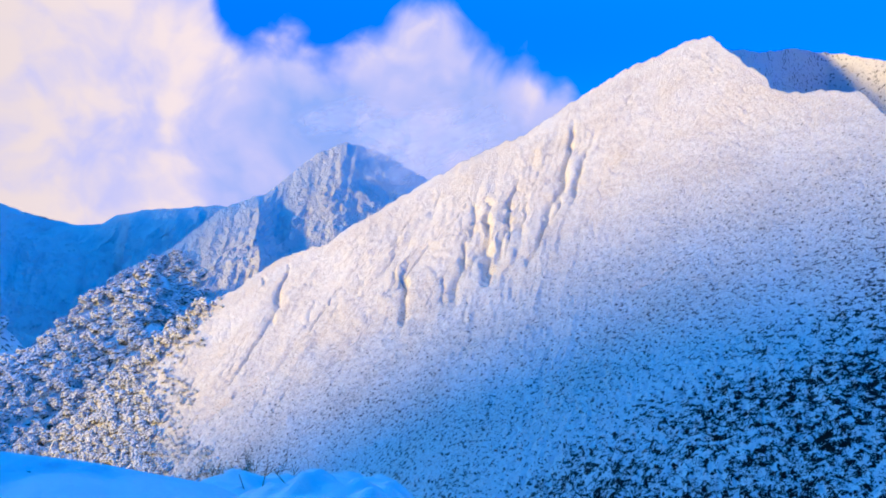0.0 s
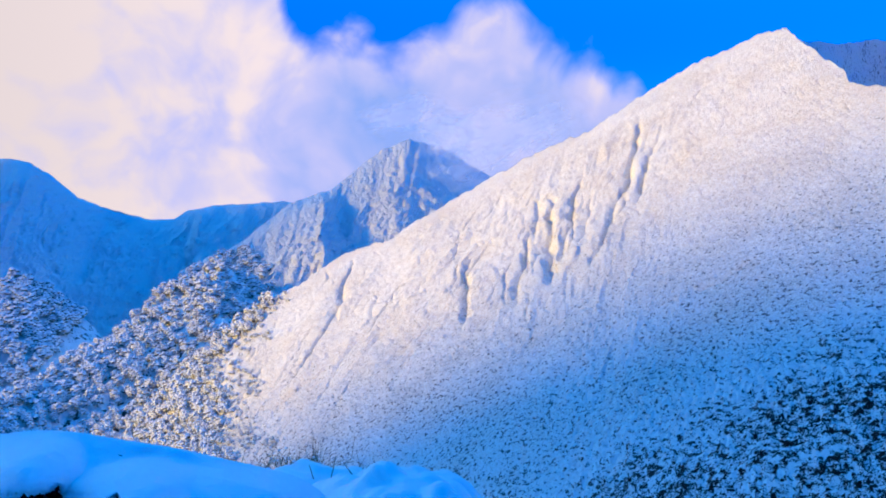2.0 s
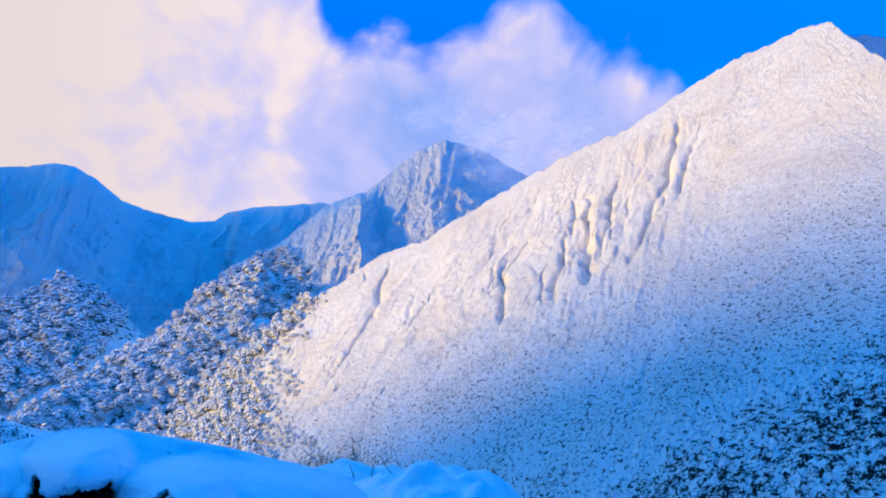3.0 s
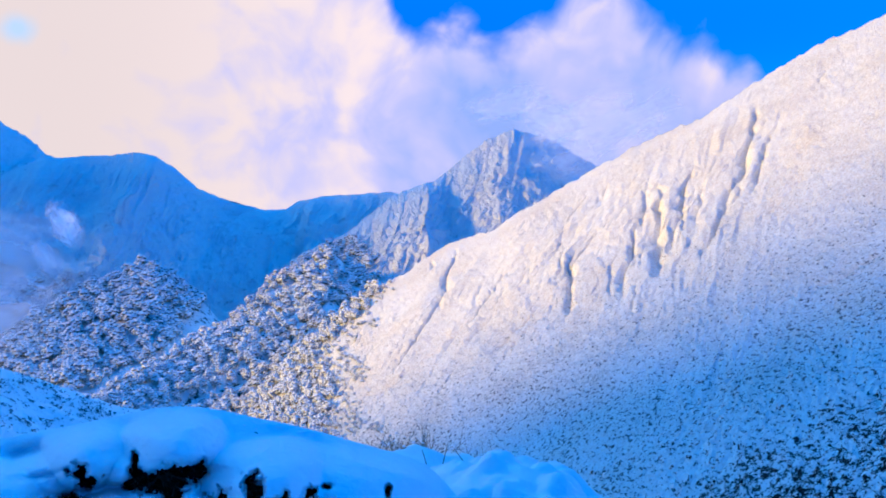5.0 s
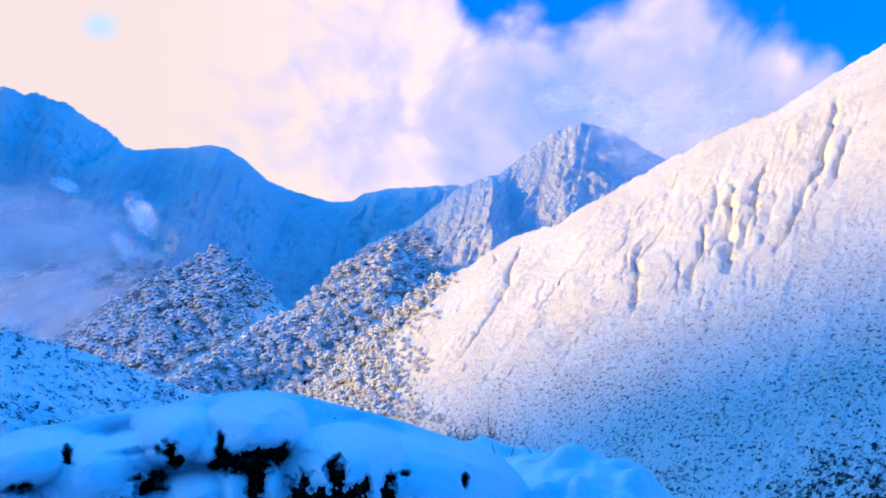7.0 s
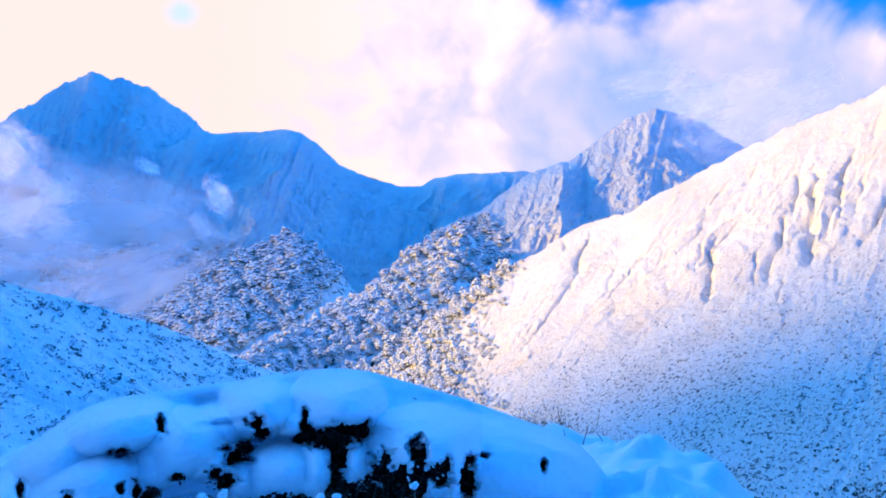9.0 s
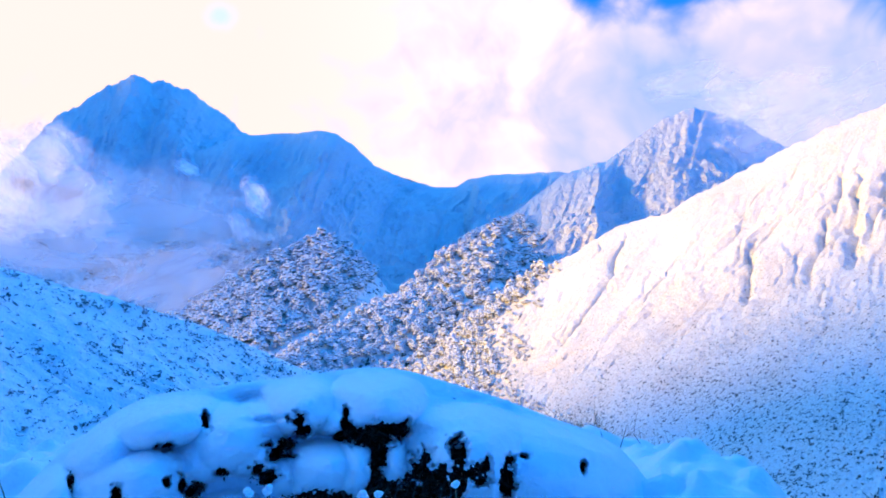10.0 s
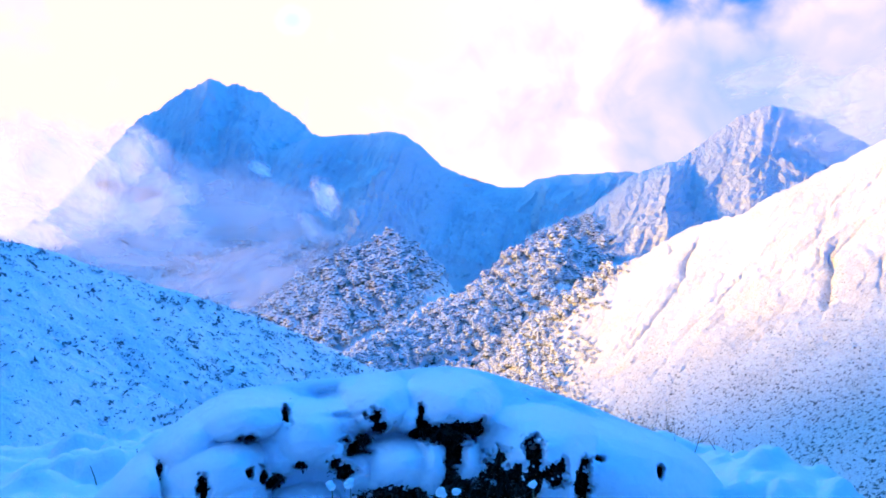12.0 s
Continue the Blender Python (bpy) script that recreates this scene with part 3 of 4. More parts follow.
class Heap:
    """Collects many small pieces into one mesh."""

    def __init__(self):
        self.v, self.f, self.n = [], [], 0

    def add(self, v, f):
        self.v.append(np.asarray(v, float))
        self.f.extend((np.asarray(f) + self.n).tolist())
        self.n += len(v)

    def ball(self, rng, c, size, rough=0.25, sub=1):
        v, f = BALL1 if sub == 1 else BALL2
        k = v * (1 + rough * rng.uniform(-1, 1, (len(v), 1))) * np.asarray(size) + np.asarray(c)
        self.add(k, f)

    def tube(self, points, radii, sides=5):
        rings = []
        pts = [Vector(p) for p in points]
        for i, p in enumerate(pts):
            d = (pts[min(i + 1, len(pts) - 1)] - pts[max(i - 1, 0)]).normalized()
            u = d.orthogonal().normalized()
            w = d.cross(u)
            rings += [p + (u * math.cos(2 * math.pi * k / sides) + w * math.sin(2 * math.pi * k / sides)) * radii[i] for k in range(sides)]
        faces = []
        for i in range(len(pts) - 1):
            for k in range(sides):
                a, b = i * sides + k, i * sides + (k + 1) % sides
                faces += [(a, b, b + sides), (a, b + sides, a + sides)]
        top = (len(pts) - 1) * sides
        faces += [(top, top + k, top + k + 1) for k in range(1, sides - 1)]
        self.add([p[:] for p in rings], faces)

    def leaf(self, c, way, side, length, width):
        c, way, side = np.asarray(c), np.asarray(way), np.asarray(side)
        up = np.cross(way, side) * width * 0.35
        self.add([c, c + way * length * 0.5 + side * width * 0.5 + up, c + way * length, c + way * length * 0.5 - side * width * 0.5 + up], [(0, 1, 2), (0, 2, 3)])

    def made(self, name, mat, parent=None, label="", shade=True):
        return mesh_object(name, np.vstack(self.v), self.f, [mat], parent, label, shade)


# -- the snow-laden shrub before the viewpoint --
SHRUB_CREST = [(-52, -27), (-43.6, -22.96), (-41.7, -21.61), (-40.3, -20.2), (-38.3, -19.1), (-36.3, -17.91), (-35.1, -17.33), (-33.5, -17.01), (-31.9, -16.91), (-30.2, -17.0), (-28.5, -16.8),
               (-26.0, -16.72), (-23.8, -16.61), (-21.6, -16.44), (-19.5, -16.2), (-17.3, -16.15), (-15.1, -16.45), (-12.9, -17.1), (-10.7, -17.72), (-8.4, -18.32), (-6.2, -19.0),
               (-4.0, -19.72), (-1.8, -20.33), (0.3, -20.93), (1.6, -21.5), (2.9, -22.52), (4.2, -24.16), (9, -30)]
# gaps in the snow: bearing, slope angle, half-width, half-height in degrees
GAPS_SMALL = [(-30.4, -19.3, 0.25, 0.52), (-33.2, -20.5, 0.53, 0.23), (-39.4, -22.2, 0.15, 0.59), (-33.4, -22.9, 0.2, 0.34), (-32.2, -23.2, 0.29, 0.57), (-31.4, -23.7, 0.59, 0.3), (-29.5, -22.8, 0.46, 0.19),
              (-36.7, -23.5, 0.31, 0.66), (-1.5, -23.3, 0.18, 0.47), (-6.2, -22.7, 0.27, 0.12), (-26.9, -22.8, 0.52, 0.35), (-26.0, -23.4, 0.61, 0.43), (-23.8, -19.7, 0.47, 0.45), (-23.2, -20.5, 0.78, 0.36)]
GAPS_WIDE = [(-25.1, -21.8, 1.04, 0.52), (-20.1, -19.7, 0.22, 0.57), (-19.9, -20.7, 0.61, 0.73), (-20.5, -21.0, 0.39, 0.36), (-18.0, -21.1, 1.41, 0.81), (-17.7, -22.7, 0.53, 1.35), (-17.8, -24.5, 0.66, 1.56),
             (-16.0, -20.7, 0.76, 0.53), (-22.2, -25.7, 2.3, 0.7), (-15.4, -25.3, 2.33, 0.85), (-14.3, -23.6, 0.89, 0.95), (-13.4, -24.6, 1.07, 1.17), (-11.6, -22.6, 0.64, 1.04), (-11.5, -24.4, 0.73, 1.56),
             (-10.0, -23.9, 1.0, 0.79), (-7.6, -24.2, 0.59, 1.24), (-17.0, -27.5, 6.5, 1.4)]
SHRUB_GAPS = GAPS_SMALL + GAPS_WIDE
# pillows of snow: bearing, slope angle, half-width, half-height in degrees, how far they swell in metres
PILLOWS_LEFT = [(-33.4, -18.9, 4.3, 1.95, 0.16), (-35.3, -22.6, 3.9, 2.3, 0.17), (-37.3, -19.8, 2.25, 2.8, 0.1), (-28.8, -20.6, 3.1, 2.45, 0.16), (-34.4, -24.4, 2.7, 1.66, 0.12), (-29.2, -25.4, 2.6, 1.2, 0.1),
                (-26.1, -19.5, 1.93, 1.6, 0.08), (-23.4, -18.6, 2.66, 2.25, 0.17), (-21.0, -20.0, 1.17, 0.98, 0.1), (-24.8, -23.5, 1.13, 1.25, 0.09), (-40.8, -22.6, 2.25, 1.86, 0.13),
                (-38.1, -23.2, 1.3, 1.82, 0.09), (-31.1, -21.7, 1.88, 1.54, 0.08), (-26.9, -21.7, 1.94, 1.65, 0.1)]
PILLOWS_RIGHT = [(-22.0, -23.2, 2.72, 1.96, 0.17), (-19.6, -23.3, 1.58, 2.04, 0.15), (-16.5, -22.9, 1.2, 1.66, 0.11), (-17.6, -18.8, 3.8, 2.27, 0.16), (-10.4, -22.4, 5.45, 3.35, 0.2), (-3.4, -23.2, 5.8, 3.65, 0.14),
                 (-10.5, -22.7, 1.09, 0.88, 0.13), (-11.1, -24.2, 0.59, 0.63, 0.1), (-8.7, -24.3, 0.81, 1.75, 0.14), (-14.0, -22.5, 1.07, 1.12, 0.12), (-12.3, -22.2, 1.0, 1.28, 0.14)]
DIPS = [(-26.6, -18.0, 1.7, 0.65, 0.12), (-18.1, -17.4, 1.4, 0.46, 0.07), (-9.6, -18.5, 1.3, 0.38, 0.05), (-7.4, -19.1, 1.29, 0.38, 0.06), (-39.4, -22.6, 0.22, 1.63, 0.1), (-25.9, -19.5, 1.7, 0.2, 0.04), (-6.1, -22.7, 0.46, 0.2, 0.03)]


def shrub_depth(b, q):
    """Distance of the shrub's front by bearing and by degrees below its crest."""
    far = np.interp(b, [-50, -33, -25, -17, -12, -6, 0, 9], [4.5, 4.25, 4.12, 3.92, 3.84, 3.9, 4.05, 4.3])
    return far - 0.06 - 0.58 * (1 - np.exp(-np.maximum(q, 0) / 2.8))


def build_shrub():
    rng = np.random.default_rng(7)
    root = tagged(new("shrub"), "low dark shrub buried under thick pillows of fresh snow", "shrub")
    root.location = (-1.3, 4.5, -0.7)
    shift = np.array(root.location)

    def crest_line(b):
        span = np.linspace(-1.2, 1.2, 9)
        return np.mean([curve(b + k, SHRUB_CREST) for k in span], axis=0)

    def crest_at(b):
        return float(crest_line(np.array([b]))[0])

    def front(b, q):
        return float(shrub_depth(b, q))

    # the snow cap: swollen pillows that meet in creases, with holes where the branches show through
    bs, qs = np.linspace(-46, 6, 560), np.concatenate([np.linspace(0, 1.2, 24, endpoint=False), np.linspace(1.2, 14, 165)])
    b, q = np.meshgrid(bs, qs)
    e = crest_line(bs)[None, :] - q
    wb, we = b + 0.35 * fbm(b * 0.5, e * 0.7, 3, 81), e + 0.25 * fbm(b * 0.5, e * 0.7, 3, 85)
    soft = 0.016
    total = np.exp((-0.04 + 0 * b) / soft)
    for a0, e0, da, de, high in PILLOWS_LEFT + PILLOWS_RIGHT:
        u, v = (wb - a0) / da, (we - e0) / de
        # rounder above, hanging more steeply below
        fall = np.abs(u) ** 2.2 + np.where(v > 0, np.abs(v) ** 2.2, np.abs(v) ** 3.0)
        total = total + np.exp(np.clip((0.03 + 2.5 * high * (1 - fall)) / soft, -40, 40))
    swell = soft * np.log(total)
    for a0, e0, da, de, deep in DIPS:
        swell = swell - 1.5 * deep * np.exp(-((wb - a0) / da) ** 2 - ((we - e0) / de) ** 2)
    swell = swell * smooth(q, -0.2, 1.5) + 0.03 * fbm(b * 0.35, e * 0.5, 3, 87)
    rho = np.full(b.shape, 9.0)
    for a0, e0, da, de in SHRUB_GAPS:
        rho = np.minimum(rho, np.hypot((b - a0) / (da + 0.05), (e - e0) / (de + 0.05)))
    rho = rho + 0.9 * fbm(b * 1.5, e * 1.7, 4, 91, 0.6)
    lip = np.clip((1.5 - rho) / 0.5, 0, 1)
    r = shrub_depth(b, q) - swell + 0.15 * lip ** 2
    a = np.radians(b)
    X, Y, Z = r * np.sin(a), BASE_Y + r * np.cos(a), EYE_Z + r * np.tan(np.radians(e))
    # over the crest and down behind
    k = np.linspace(1, 0, 22, endpoint=False)[:, None]
    rb = r[:1] + 1.5 * k ** 1.4
    Xb, Yb, Zb = rb * np.sin(a[:1]), BASE_Y + rb * np.cos(a[:1]), Z[:1] - 0.28 * 1.5 * k ** 1.4 - 0.85 * k ** 2.2 + 0.05 * fbm(rb * 2, b[:1] * 0.2, 3, 89) * k
    X, Y, Z, rho = np.vstack([Xb, X]), np.vstack([Yb, Y]), np.vstack([Zb, Z]), np.vstack([9 + 0 * Xb, rho])
    co = np.stack([X, Y, Z], -1).reshape(-1, 3) - shift
    h, w = X.shape
    idx = np.arange(h * w).reshape(h, w)
    f = np.stack([idx[:-1, :-1], idx[1:, :-1], idx[1:, 1:], idx[:-1, 1:]], -1).reshape(-1, 4)
    keep = (rho.reshape(-1)[f] > 1.0).any(1)
    mesh_object("snow_cap", co, f[keep].tolist(), [SNOW], root, "thick rounded snow cap with gaps")
    # near-black sheet that stands in for the shade among the branches
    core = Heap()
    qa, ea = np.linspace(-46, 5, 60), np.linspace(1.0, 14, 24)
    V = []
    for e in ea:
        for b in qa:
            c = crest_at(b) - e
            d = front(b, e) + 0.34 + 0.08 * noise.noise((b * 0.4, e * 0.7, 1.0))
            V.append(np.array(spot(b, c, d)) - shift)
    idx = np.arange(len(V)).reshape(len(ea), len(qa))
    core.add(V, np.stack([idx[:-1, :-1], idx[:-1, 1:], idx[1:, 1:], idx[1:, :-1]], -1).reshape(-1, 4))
    core.made("branch_mass", SHADELEAF, root)
    leaves, twigs, bits = Heap(), Heap(), Heap()
    for a0, e0, da, de in SHRUB_GAPS:
        for k in range(int(120 + 330 * da * de)):
            b, e = a0 + rng.normal(0, da * 0.95), e0 + rng.normal(0, de * 0.95)
            q0 = crest_at(b) - e
            if q0 < 0.4:
                continue
            p = np.array(spot(b, e, front(b, q0) + rng.uniform(0.02, 0.32))) - shift
            way = rng.normal(0, 1, 3) + np.array([0, -0.6, 0.7])
            way /= np.linalg.norm(way)
            side = np.cross(way, rng.normal(0, 1, 3))
            side /= np.linalg.norm(side)
            if k % 9 == 0:
                tip = p + way * rng.uniform(0.06, 0.13)
                twigs.tube([p - way * 0.05, (p + tip) / 2 + rng.normal(0, 0.008, 3), tip], [0.004, 0.003, 0.0015], 4)
            elif k % 120 == 1:
                bits.ball(rng, p + np.array([0, 0.05, 0.01]), rng.uniform(0.01, 0.03) * np.array([1.3, 1, 0.8]), 0.2, 2)
            else:
                leaves.leaf(p, way, side, rng.uniform(0.02, 0.045), rng.uniform(0.008, 0.016))
    # ragged leaf sprays along the upper rims of the gaps
    for a0, e0, da, de in SHRUB_GAPS:
        for k in range(int(4 + 7 * (da + de))):
            turn, out = rng.uniform(0.2, 2.9), rng.uniform(0.7, 1.05)
            b, e = a0 + (da + 0.4) * out * math.cos(turn), e0 + (de + 0.35) * out * math.sin(turn)
            q0 = crest_at(b) - e
            if q0 < 1.6:
                continue
            heart = np.array(spot(b, e, front(b, q0) + rng.uniform(-0.05, 0.10))) - shift
            for m in range(7):
                way = rng.normal(0, 1, 3) + np.array([0, -0.5, 0.2])
                way /= np.linalg.norm(way)
                side = np.cross(way, rng.normal(0, 1, 3))
                leaves.leaf(heart + rng.normal(0, 0.012, 3), way, side / np.linalg.norm(side), rng.uniform(0.015, 0.035), rng.uniform(0.007, 0.014))
    tagged(leaves.made("leaves", SHADELEAF, root, "small dark evergreen leaves", False), kind="stuff")
    tagged(twigs.made("twig_mass", BARK, root), kind="stuff")
    tagged(bits.made("snow_dusting", SNOW, root), kind="stuff")
    for k in range(9):
        b = -38 + k * 4.3
        foot = np.array(spot(-18 + (b + 18) * 0.35, -26, 4.3)) * np.array([1, 1, 0]) + np.array([0, 0, -0.95]) - shift
        tip = np.array(spot(b, crest_at(b) - 4, front(b, 4) + 0.25)) - shift
        stem = Heap()
        stem.tube([foot, (foot + tip) / 2 + rng.normal(0, 0.08, 3), tip], [0.035, 0.025, 0.01], 6)
        stem.made("stem", BARK, root)


build_shrub()


# -- dry stalks with snow caps --
def dry_stalk(foot, tip, radius, cap, label):
    root = tagged(new("dry_stalk"), label, "plant", "dry stalks")
    root.location = foot
    foot, tip = Vector(foot), Vector(tip)
    mid = (tip - foot) / 2 + Vector((random.uniform(-0.03, 0.03), random.uniform(-0.03, 0.03), 0))
    s = Heap()
    s.tube([(0, 0, 0), mid, tip - foot], [radius, radius * 0.8, radius * 0.5])
    s.made("stem", STRAW, root)
    if cap:
        rng = np.random.default_rng(int(abs(tip.x) * 1000))
        c = Heap()
        for k in range(4):
            c.ball(rng, np.array(tip - foot) + rng.normal(0, cap * 0.25, 3) + np.array([0, 0, cap * 0.3]), cap * rng.uniform(0.6, 0.9) * np.array([1, 1, 0.85]), 0.08, 2)
        c.made("snow_tip", SNOW, root, "rounded cap of snow")
    return root


def ground_at(x, y):
    return float(ground_height(np.array([x]), np.array([y]))[0])


for x, y, z, cap in ((-1.175, 2.834, 0.52, 0.018), (-1.119, 2.858, 0.526, 0.019), (-0.522, 3.023, 0.525, 0.015), (-0.829, 2.959, 0.478, 0.02), (-0.776, 2.973, 0.488, 0.016), (-0.80, 2.90, 0.455, 0.018)):
    fx, fy = x + random.uniform(-0.05, 0.05), y - random.uniform(0.0, 0.06)
    dry_stalk((fx, fy, ground_at(fx, fy) - 0.02), (x, y, z), 0.0035, cap, "dry brown flower stalk capped with snow")
for b, e, d, lean in ((3.0, -19.9, 7.4, -0.06), (3.5, -20.3, 7.2, 0.14), (6.2, -20.9, 7.3, 0.18), (1.0, -20.4, 6.9, 0.05), (-41.0, -20.0, 6.2, -0.08), (-40.0, -20.3, 6.0, 0.07), (-43.2, -20.9, 5.6, 0.05)):
    t = spot(b, e, d)
    x, y = t.x + lean, t.y
    dry_stalk((x, y, min(ground_at(x, y), t.z - 0.1) - 0.03), t, 0.006, 0, "thin bare dark stalk poking out of the snow")


# -- leafless bush beyond the knoll's edge --
def bare_bush(az, d, tall, count, seed):
    rng = np.random.default_rng(seed)
    base = spot(az, -24, d)
    base.z = ground_at(base.x, base.y) - 0.05
    root = tagged(new("bare_bush"), "leafless brown bush dusted with snow below the knoll", "bush", "bare bushes")
    root.location = base
    dust = Heap()
    for k in range(count):
        lean, turn, h = abs(rng.normal(0, 0.45)), rng.uniform(0, 6.28), tall * rng.uniform(0.55, 1.0)
        tip = np.array([lean * h * math.cos(turn), lean * h * math.sin(turn), h])
        mid = tip * np.array([0.35, 0.35, 0.55]) + rng.normal(0, 0.04, 3)
        stem = Heap()
        stem.tube([(0, 0, 0), mid, tip], [0.012, 0.008, 0.003], 4)
        for m in range(3):
            p = mid + (tip - mid) * rng.uniform(0.1, 0.9)
            q = p + rng.normal(0, 0.12, 3) + np.array([0, 0, 0.14])
            stem.tube([p, q], [0.005, 0.002], 3)
            if m == 0:
                dust.ball(rng, q, rng.uniform(0.008, 0.02) * np.array([1.4, 1.4, 0.8]), 0.2)
        stem.made("stem", STRAW, root)
    tagged(dust.made("snow_dust", SNOW, root), kind="stuff")


for az, d, tall, count, seed in ((-3.2, 10.5, 0.8, 34, 1), (-1.2, 11.0, 1.0, 46, 2), (0.9, 10.8, 0.9, 40, 3), (3.0, 11.2, 0.8, 30, 4), (5.2, 10.6, 0.55, 20, 5)):
    bare_bush(az, d, tall, count, seed)


# -- trees --
def build_tree(seed, clumps):
    rng = np.random.default_rng(seed)
    root = tagged(new("forest_tree"), "frosted evergreen tree with snow-dusted rounded crown", "tree", "valley forest")
    trunk = Heap()
    trunk.tube([(0, 0, -1.0), (0.1, 0, 2.0), (0.0, 0.15, 4.5), (0.1, 0.1, 7.0)], [0.32, 0.26, 0.18, 0.07], 6)
    for k in range(6):
        t = rng.uniform(0, 2 * math.pi)
        z0 = rng.uniform(2.0, 4.6)
        trunk.tube([(0, 0, z0), (1.1 * math.cos(t), 1.1 * math.sin(t), z0 + 0.9), (2.1 * math.cos(t), 2.1 * math.sin(t), z0 + 2.0)], [0.11, 0.08, 0.03], 4)
    trunk.made("trunk", BARK, root)
    crown = Heap()
    crown.ball(rng, (0, 0, 3.6), np.array([2.5, 2.5, 2.4]), 0.08, 2)
    for k in range(clumps):
        t, u = rng.uniform(0, 2 * math.pi), rng.uniform(-0.75, 1.0)
        rad = math.sqrt(max(0, 1 - u * u)) * rng.uniform(0.75, 1.08)
        wide = 3.0 + 0.5 * math.sin(3 * t + seed)
        p = (wide * rad * math.cos(t), wide * rad * math.sin(t), 3.6 + 2.9 * u + rng.normal(0, 0.2))
        crown.ball(rng, p, rng.uniform(0.45, 1.0) * np.array([1, 1, 0.85]), 0.22)
    crown.made("crown", FROSTED, root)
    return root


def face_points(ob, cols):
    co = np.empty(len(ob.data.vertices) * 3)
    ob.data.vertices.foreach_get("co", co)
    return co.reshape(-1, cols, 3)


def polar(p):
    dx, dy = p[..., 0], p[..., 1] - BASE_Y
    r = np.hypot(dx, dy)
    return np.degrees(np.arctan2(dx, dy)), np.degrees(np.arctan2(p[..., 2] - EYE_Z, r)), r


def plant_forest():
    rng = np.random.default_rng(5)
    kinds = [build_tree(k, 62) for k in (1, 2, 3, 4)]
    spur = np.vstack([face_points(bpy.data.objects["wooded_spur"], 260)[:160].reshape(-1, 3), face_points(bpy.data.objects["sunlit_mountain"], 900)[:430:2, :320:2].reshape(-1, 3)])
    az, el, r = polar(spur)
    edge = np.interp(el, [-20, -16, -12.7, -10.6, -8.5, -5], [-6.4, -6.6, -6.6, -4.9, -3.2, -3.2])
    edge = edge + 1.6 * fbm(el / 1.3, el * 0 + 4.0, 3, 501)
    ok = (az < edge) & (az > -24) & (el < -5.3) & (el > -19) & (r > 380)
    spur = spur[ok]
    area = rng.choice(len(spur), 9000)
    taken = []
    for i in area:
        p = spur[i]
        if len(taken) >= 300:
            break
        if all((p[0] - t[0]) ** 2 + (p[1] - t[1]) ** 2 > 5.6 ** 2 * (np.hypot(p[0], p[1]) / 650) ** 2 for t in taken):
            taken.append(p)
    used = set()
    for k, p in enumerate(taken):
        s = rng.uniform(0.75, 1.3) * np.hypot(p[0], p[1]) / 650
        m = Matrix.LocRotScale(Vector(p), Euler((rng.normal(0, 0.05), rng.normal(0, 0.05), rng.uniform(0, 6.28))), None)
        j = k % 4
        if j not in used:
            used.add(j)
            kinds[j].matrix_basis = m
            kinds[j].scale = (s, s, s * rng.uniform(0.9, 1.2))
            continue
        keep = kinds[j].scale.copy()
        kinds[j].scale = (s, s, s * rng.uniform(0.9, 1.2))
        copy_thing(kinds[j], m)
        kinds[j].scale = keep
    return taken


def far_wood(name, source, cols, rows, test, count, gap, label, seed, size):
    rng = np.random.default_rng(seed)
    pts = face_points(bpy.data.objects[source], cols)[:rows].reshape(-1, 3)
    pts = pts[test(*polar(pts))]
    heap, taken = Heap(), np.zeros((0, 2))
    for i in rng.choice(len(pts), 12000):
        p = pts[i]
        if len(taken) >= count:
            break
        d = np.hypot(p[0], p[1])
        if len(taken) and ((taken - p[:2]) ** 2).sum(1).min() < (gap * d / 650) ** 2:
            continue
        taken = np.vstack([taken, p[:2]])
        s = rng.uniform(0.7, 1.3) * size * d / 560
        heap.tube([p - np.array([0, 0, 1.0]), p + np.array([0.1, 0, 5.0]) * s], [0.3 * s, 0.12 * s], 5)
        heap.ball(rng, p + s * np.array([0, 0, 3.3]), s * np.array([2.3, 2.3, 2.3]), 0.1)
        for k in range(22):
            t, u = rng.uniform(0, 2 * math.pi), rng.uniform(-0.7, 1.0)
            rad = math.sqrt(max(0, 1 - u * u)) * rng.uniform(0.75, 1.1)
            heap.ball(rng, p + s * np.array([2.9 * rad * math.cos(t), 2.9 * rad * math.sin(t), 3.4 + 2.9 * u]), s * rng.uniform(0.7, 1.35) * np.array([1, 1, 0.85]), 0.22)
    ob = heap.made(name, FROSTED)
    return tagged(ob, label, "forest", kind="stuff")


# -- scrub on the slopes --
def scrub(name, source, cols, rows, chance, count, size, mat, label, seed, upright=0.7):
    rng = np.random.default_rng(seed)
    pts = face_points(bpy.data.objects[source], cols)[:rows].reshape(-1, 3)
    az, el, r = polar(pts)
    w = chance(az, el, r, pts)
    pick = rng.choice(len(pts), count, p=w / w.sum())
    heap = Heap()
    for i in pick:
        p = pts[i]
        s = size(r[i]) * rng.lognormal(0, 0.4)
        for k in range(rng.integers(5, 11)):
            off = rng.normal(0, 0.7, 3) * np.array([1, 1, 0.1]) * s
            way = rng.normal(0, 0.55, 3) * np.array([1, 1, upright]) + np.array([0, 0, upright])
            way /= np.linalg.norm(way)
            side = np.cross(way, rng.normal(0, 1, 3))
            heap.leaf(p + off - 0.1 * s * way, way, side / np.linalg.norm(side), s * rng.uniform(0.6, 1.3), s * rng.uniform(0.35, 0.8))
    ob = heap.made(name, mat, shade=False)
    return tagged(ob, label, "scrub", kind="stuff")


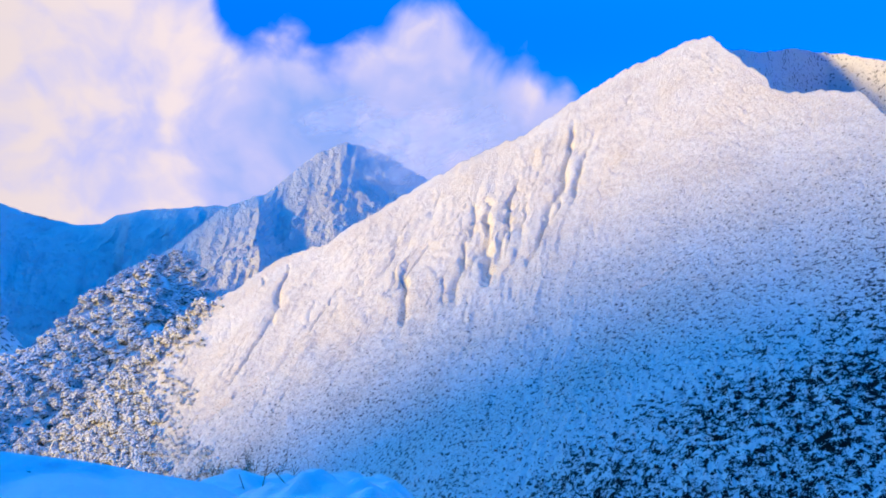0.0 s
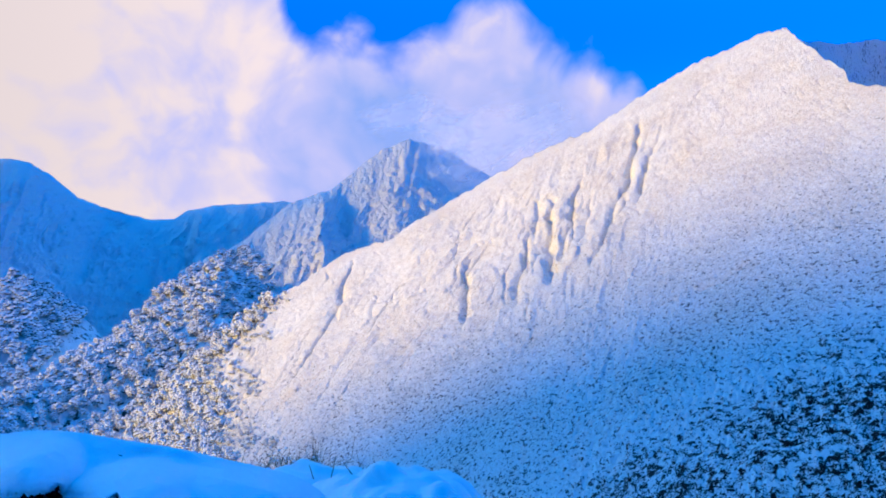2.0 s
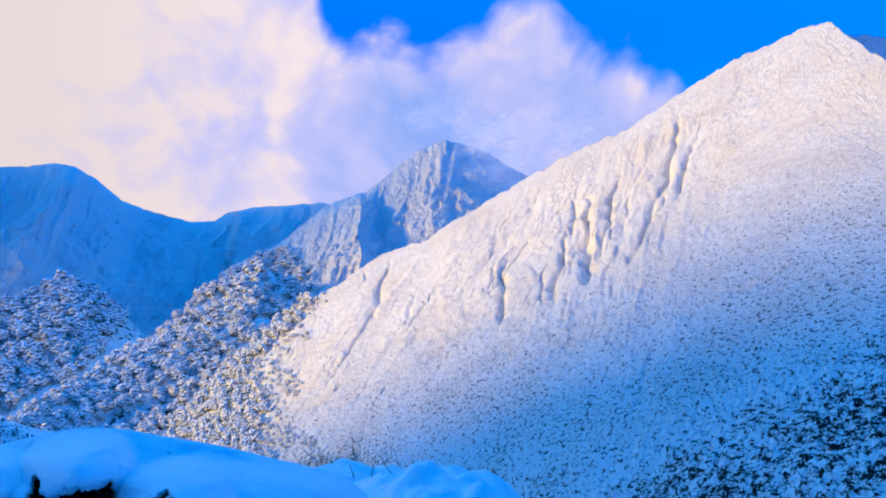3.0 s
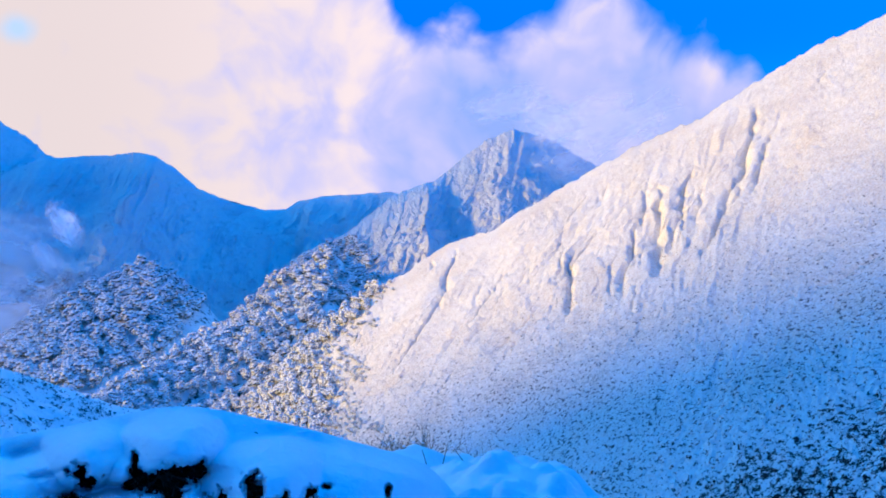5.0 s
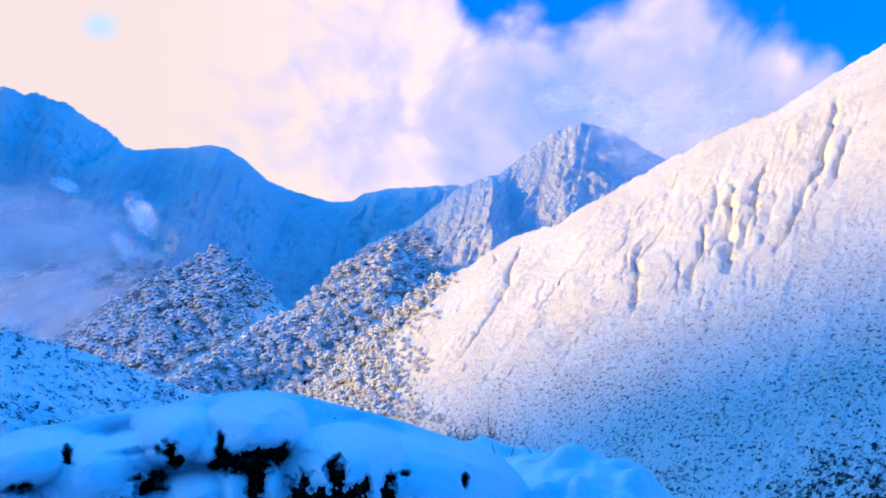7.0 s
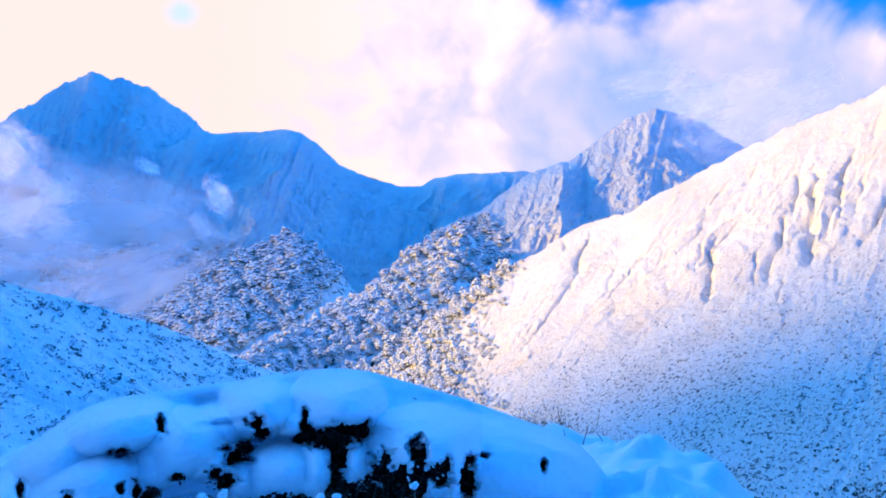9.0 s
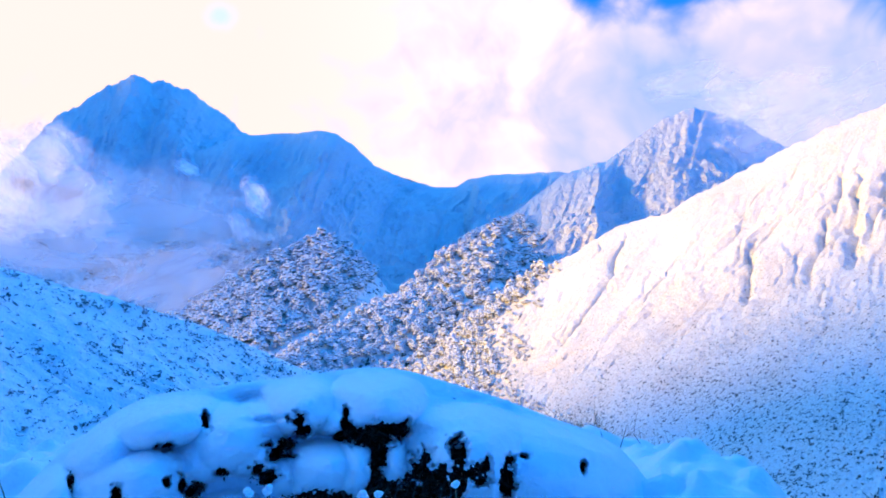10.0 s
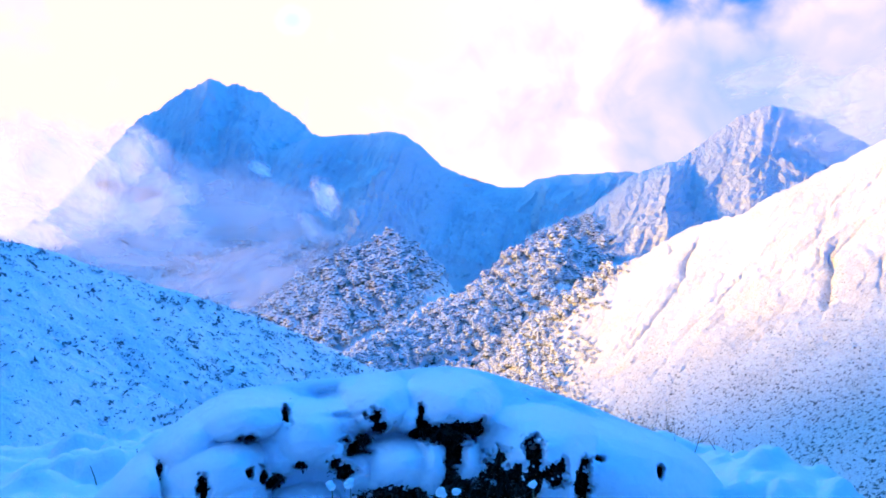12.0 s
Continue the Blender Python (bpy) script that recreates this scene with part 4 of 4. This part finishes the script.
plant_forest()
far_wood("far_wood", "wooded_knoll", 260, 160, lambda az, el, r: (el < -5.9) & (az > -33) & (az < np.interp(el, [-16, -14, -12.5, -11, -8.7, -6], [-26, -22, -18.8, -16.8, -15.3, -17.8]) + 0.8 * fbm(el / 1.2, el * 0, 3, 503)), 800, 4.6,
         "dense frosted forest covering the shaded knoll", 61, 1.05)
far_wood("spur_wood", "wooded_spur", 260, 160, lambda az, el, r: (el < -5.4) & (az > -24) & (az < np.interp(el, [-20, -16, -12.7, -10.6, -8.5, -5], [-6.4, -6.6, -6.6, -4.9, -3.2, -3.2]) + 1.6 * fbm(el / 1.3, el * 0 + 4.0, 3, 501)), 800, 4.2,
         "dense frosted forest on the sunlit spur", 67, 0.95)
far_wood("edge_wood", "sunlit_mountain", 900, 430, lambda az, el, r: (r > 380) & (el > -20) & (az > -14) & (az < np.interp(el, [-20, -16, -12.7, -10.6, -8.5, -5], [-6.4, -6.6, -6.6, -4.9, -3.2, -3.2]) + 1.6 * fbm(el / 1.3, el * 0 + 4.0, 3, 501)), 350, 4.2,
         "frosted trees along the forest edge", 69, 0.9)
far_wood("edge_bushes", "sunlit_mountain", 900, 430, lambda az, el, r: (r > 350) & (el > -19) & (az > -9) & (az < np.interp(el, [-20, -16, -12.7, -10.6, -8.5, -5], [-3.4, -3.8, -4.2, -2.9, -1.6, -1.6]) + 2.6 * fbm(el / 1.1, el * 0 + 9.0, 3, 509)), 330, 3.6,
         "snowy bushes thinning out onto the sunlit slope", 79, 0.42)
far_wood("valley_wood", "shoulder_ridge", 480, 260, lambda az, el, r: (az > -36) & (az < -21) & (el > -13) & (el < np.interp(az, [-36, -30, -25, -21], [-7.0, -5.6, -5.6, -6.5]) + 1.5 * fbm(az / 2, el / 2, 3, 507)), 420, 8.0,
         "thin dim forest on the hazy valley side", 75, 0.8)
far_wood("upper_wood", "middle_peak", 480, 260, lambda az, el, r: (az > -9) & (az < -2.5) & (el < np.interp(az, [-9, -6.5, -4.5, -2.5], [-6.6, -5.2, -4.6, -6.0])), 260, 4.6,
         "frosted trees climbing to the foot of the craggy peak", 77, 0.85)
scrub("slope_scrub", "sunlit_mountain", 900, 430,
      lambda az, el, r, p: smooth(-r, -300, -120) * smooth(az, 10, 28) * smooth(-el, 5, 12) * (0.25 + np.clip(fbm(p[:, 0] / 25, p[:, 1] / 25, 3, 401) + 0.3, 0, 1)) * (el > -27) * r * r / 2e4,
      3500, lambda r: 0.10 + r / 600, SCRUB, "dark scrub half covered with snow on the slope", 71)
scrub("hill_scrub", "left_hill", 420, 220,
      lambda az, el, r, p: smooth(r, 95, 115) * (az < -22) * (az > -50) * (0.1 + np.clip(fbm(p[:, 0] / 18, p[:, 1] / 18, 3, 411) + 0.2, 0, 1)) * r,
      1500, lambda r: 0.10 + r / 420, HILLSCRUB, "scattered dark scrub on the snowy hillside", 73, 0.3)


# -- drifting cloud --
def mist_material(name, thick, seed):
    m = bpy.data.materials.new(name)
    nt = node_tree(m)
    n = Net(nt)
    co = n.add("ShaderNodeTexCoord").outputs["Object"]
    x, y, z = n.xyz(co)
    far = n.math("SQRT", n.math("ADD", n.math("MULTIPLY", x, x), n.math("MULTIPLY", z, z)))
    puff = n.noise(n.mapped(co, (1, 1, 1.2), (0, 0, 0), (seed, seed * 0.7, 0)), 1.9, 6.0, 0.58, 0.4)
    edge = n.math("MULTIPLY", n.step(n.math("ADD", far, n.math("MULTIPLY", n.math("SUBTRACT", puff, 0.5), 2.2)), 1.0, 0.0), n.step(far, 1.0, 0.55))
    d = n.add("ShaderNodeBsdfDiffuse")
    d.inputs[0].default_value = (0.5, 0.49, 0.53, 1)
    t = n.add("ShaderNodeBsdfTranslucent")
    t.inputs[0].default_value = (0.5, 0.49, 0.53, 1)
    both = n.add("ShaderNodeAddShader")
    nt.links.new(d.outputs[0], both.inputs[0])
    nt.links.new(t.outputs[0], both.inputs[1])
    clear = n.add("ShaderNodeBsdfTransparent")
    mixed = n.add("ShaderNodeMixShader")
    n.put(mixed.inputs[0], n.math("MULTIPLY", edge, thick))
    nt.links.new(clear.outputs[0], mixed.inputs[1])
    nt.links.new(both.outputs[0], mixed.inputs[2])
    out = n.add("ShaderNodeOutputMaterial")
    nt.links.new(mixed.outputs[0], out.inputs[0])
    return m


def cloud(label, puffs):
    """A drifting cloud of several lumpy, see-through puffs: bearing, slope angle, distance, degrees wide and tall, metres deep, tilt, thickness, seed."""
    az, el, r = puffs[0][:3]
    root = tagged(new("cloud"), label, "cloud", "drifting clouds")
    root.location = spot(az, el, r)
    base = Matrix.Translation(root.location)
    v, f = ball_template(4)
    for az, el, r, wide, tall, deep, tilt, thick, seed in puffs:
        k = 1 + 0.12 * np.array([noise.noise(Vector(p) * 2.0 + Vector((seed, 0, 0))) for p in v])
        ob = mesh_object("puff", v * k[:, None], f, [mist_material("vapour", thick, seed)], root)
        half_w, half_h = r * math.tan(radians(wide / 2)), r * math.tan(radians(tall / 2))
        world = Matrix.Translation(spot(az, el, r)) @ Matrix.Rotation(-radians(az), 4, "Z") @ Matrix.Rotation(-radians(tilt), 4, "Y") @ Matrix.Diagonal((half_w, deep, half_h, 1))
        ob.matrix_basis = base.inverted() @ world
    return root


cloud("torn white cloud clinging to the peak", [(-41.8, -1.8, 780, 14, 9, 35, -40, 0.7, 3), (-37.8, 0.0, 790, 6.5, 6, 25, -35, 0.6, 7), (-45.0, -4.4, 770, 10, 5, 30, -30, 0.7, 11), (-36.4, -3.2, 785, 8, 7, 25, 15, 0.45, 25)])
cloud("thin haze over the shaded valley side", [(-38, -6.5, 950, 20, 9, 60, -15, 0.3, 5), (-31, -9.0, 880, 18, 7, 40, 20, 0.35, 15), (-31, -4.5, 1080, 26, 12, 50, -10, 0.28, 17)])
cloud("small bright wisp of cloud on the shoulder", [(-24.3, -3.0, 1100, 2.4, 4.2, 25, 25, 1.0, 9), (-25.4, -5.4, 1095, 2.2, 4.5, 20, 25, 0.45, 19)])
cloud("small bright wisp of cloud beside the ridge", [(-29.0, -0.9, 1350, 2.6, 1.4, 20, -30, 0.9, 12)])
cloud("soft cloud wrapping the craggy peak", [(14.5, 3.4, 1150, 16, 8, 60, 20, 0.45, 21), (11.0, 4.2, 1130, 8, 5, 40, -10, 0.4, 27), (7.5, 5.4, 1350, 9, 4, 40, 10, 0.4, 29)])
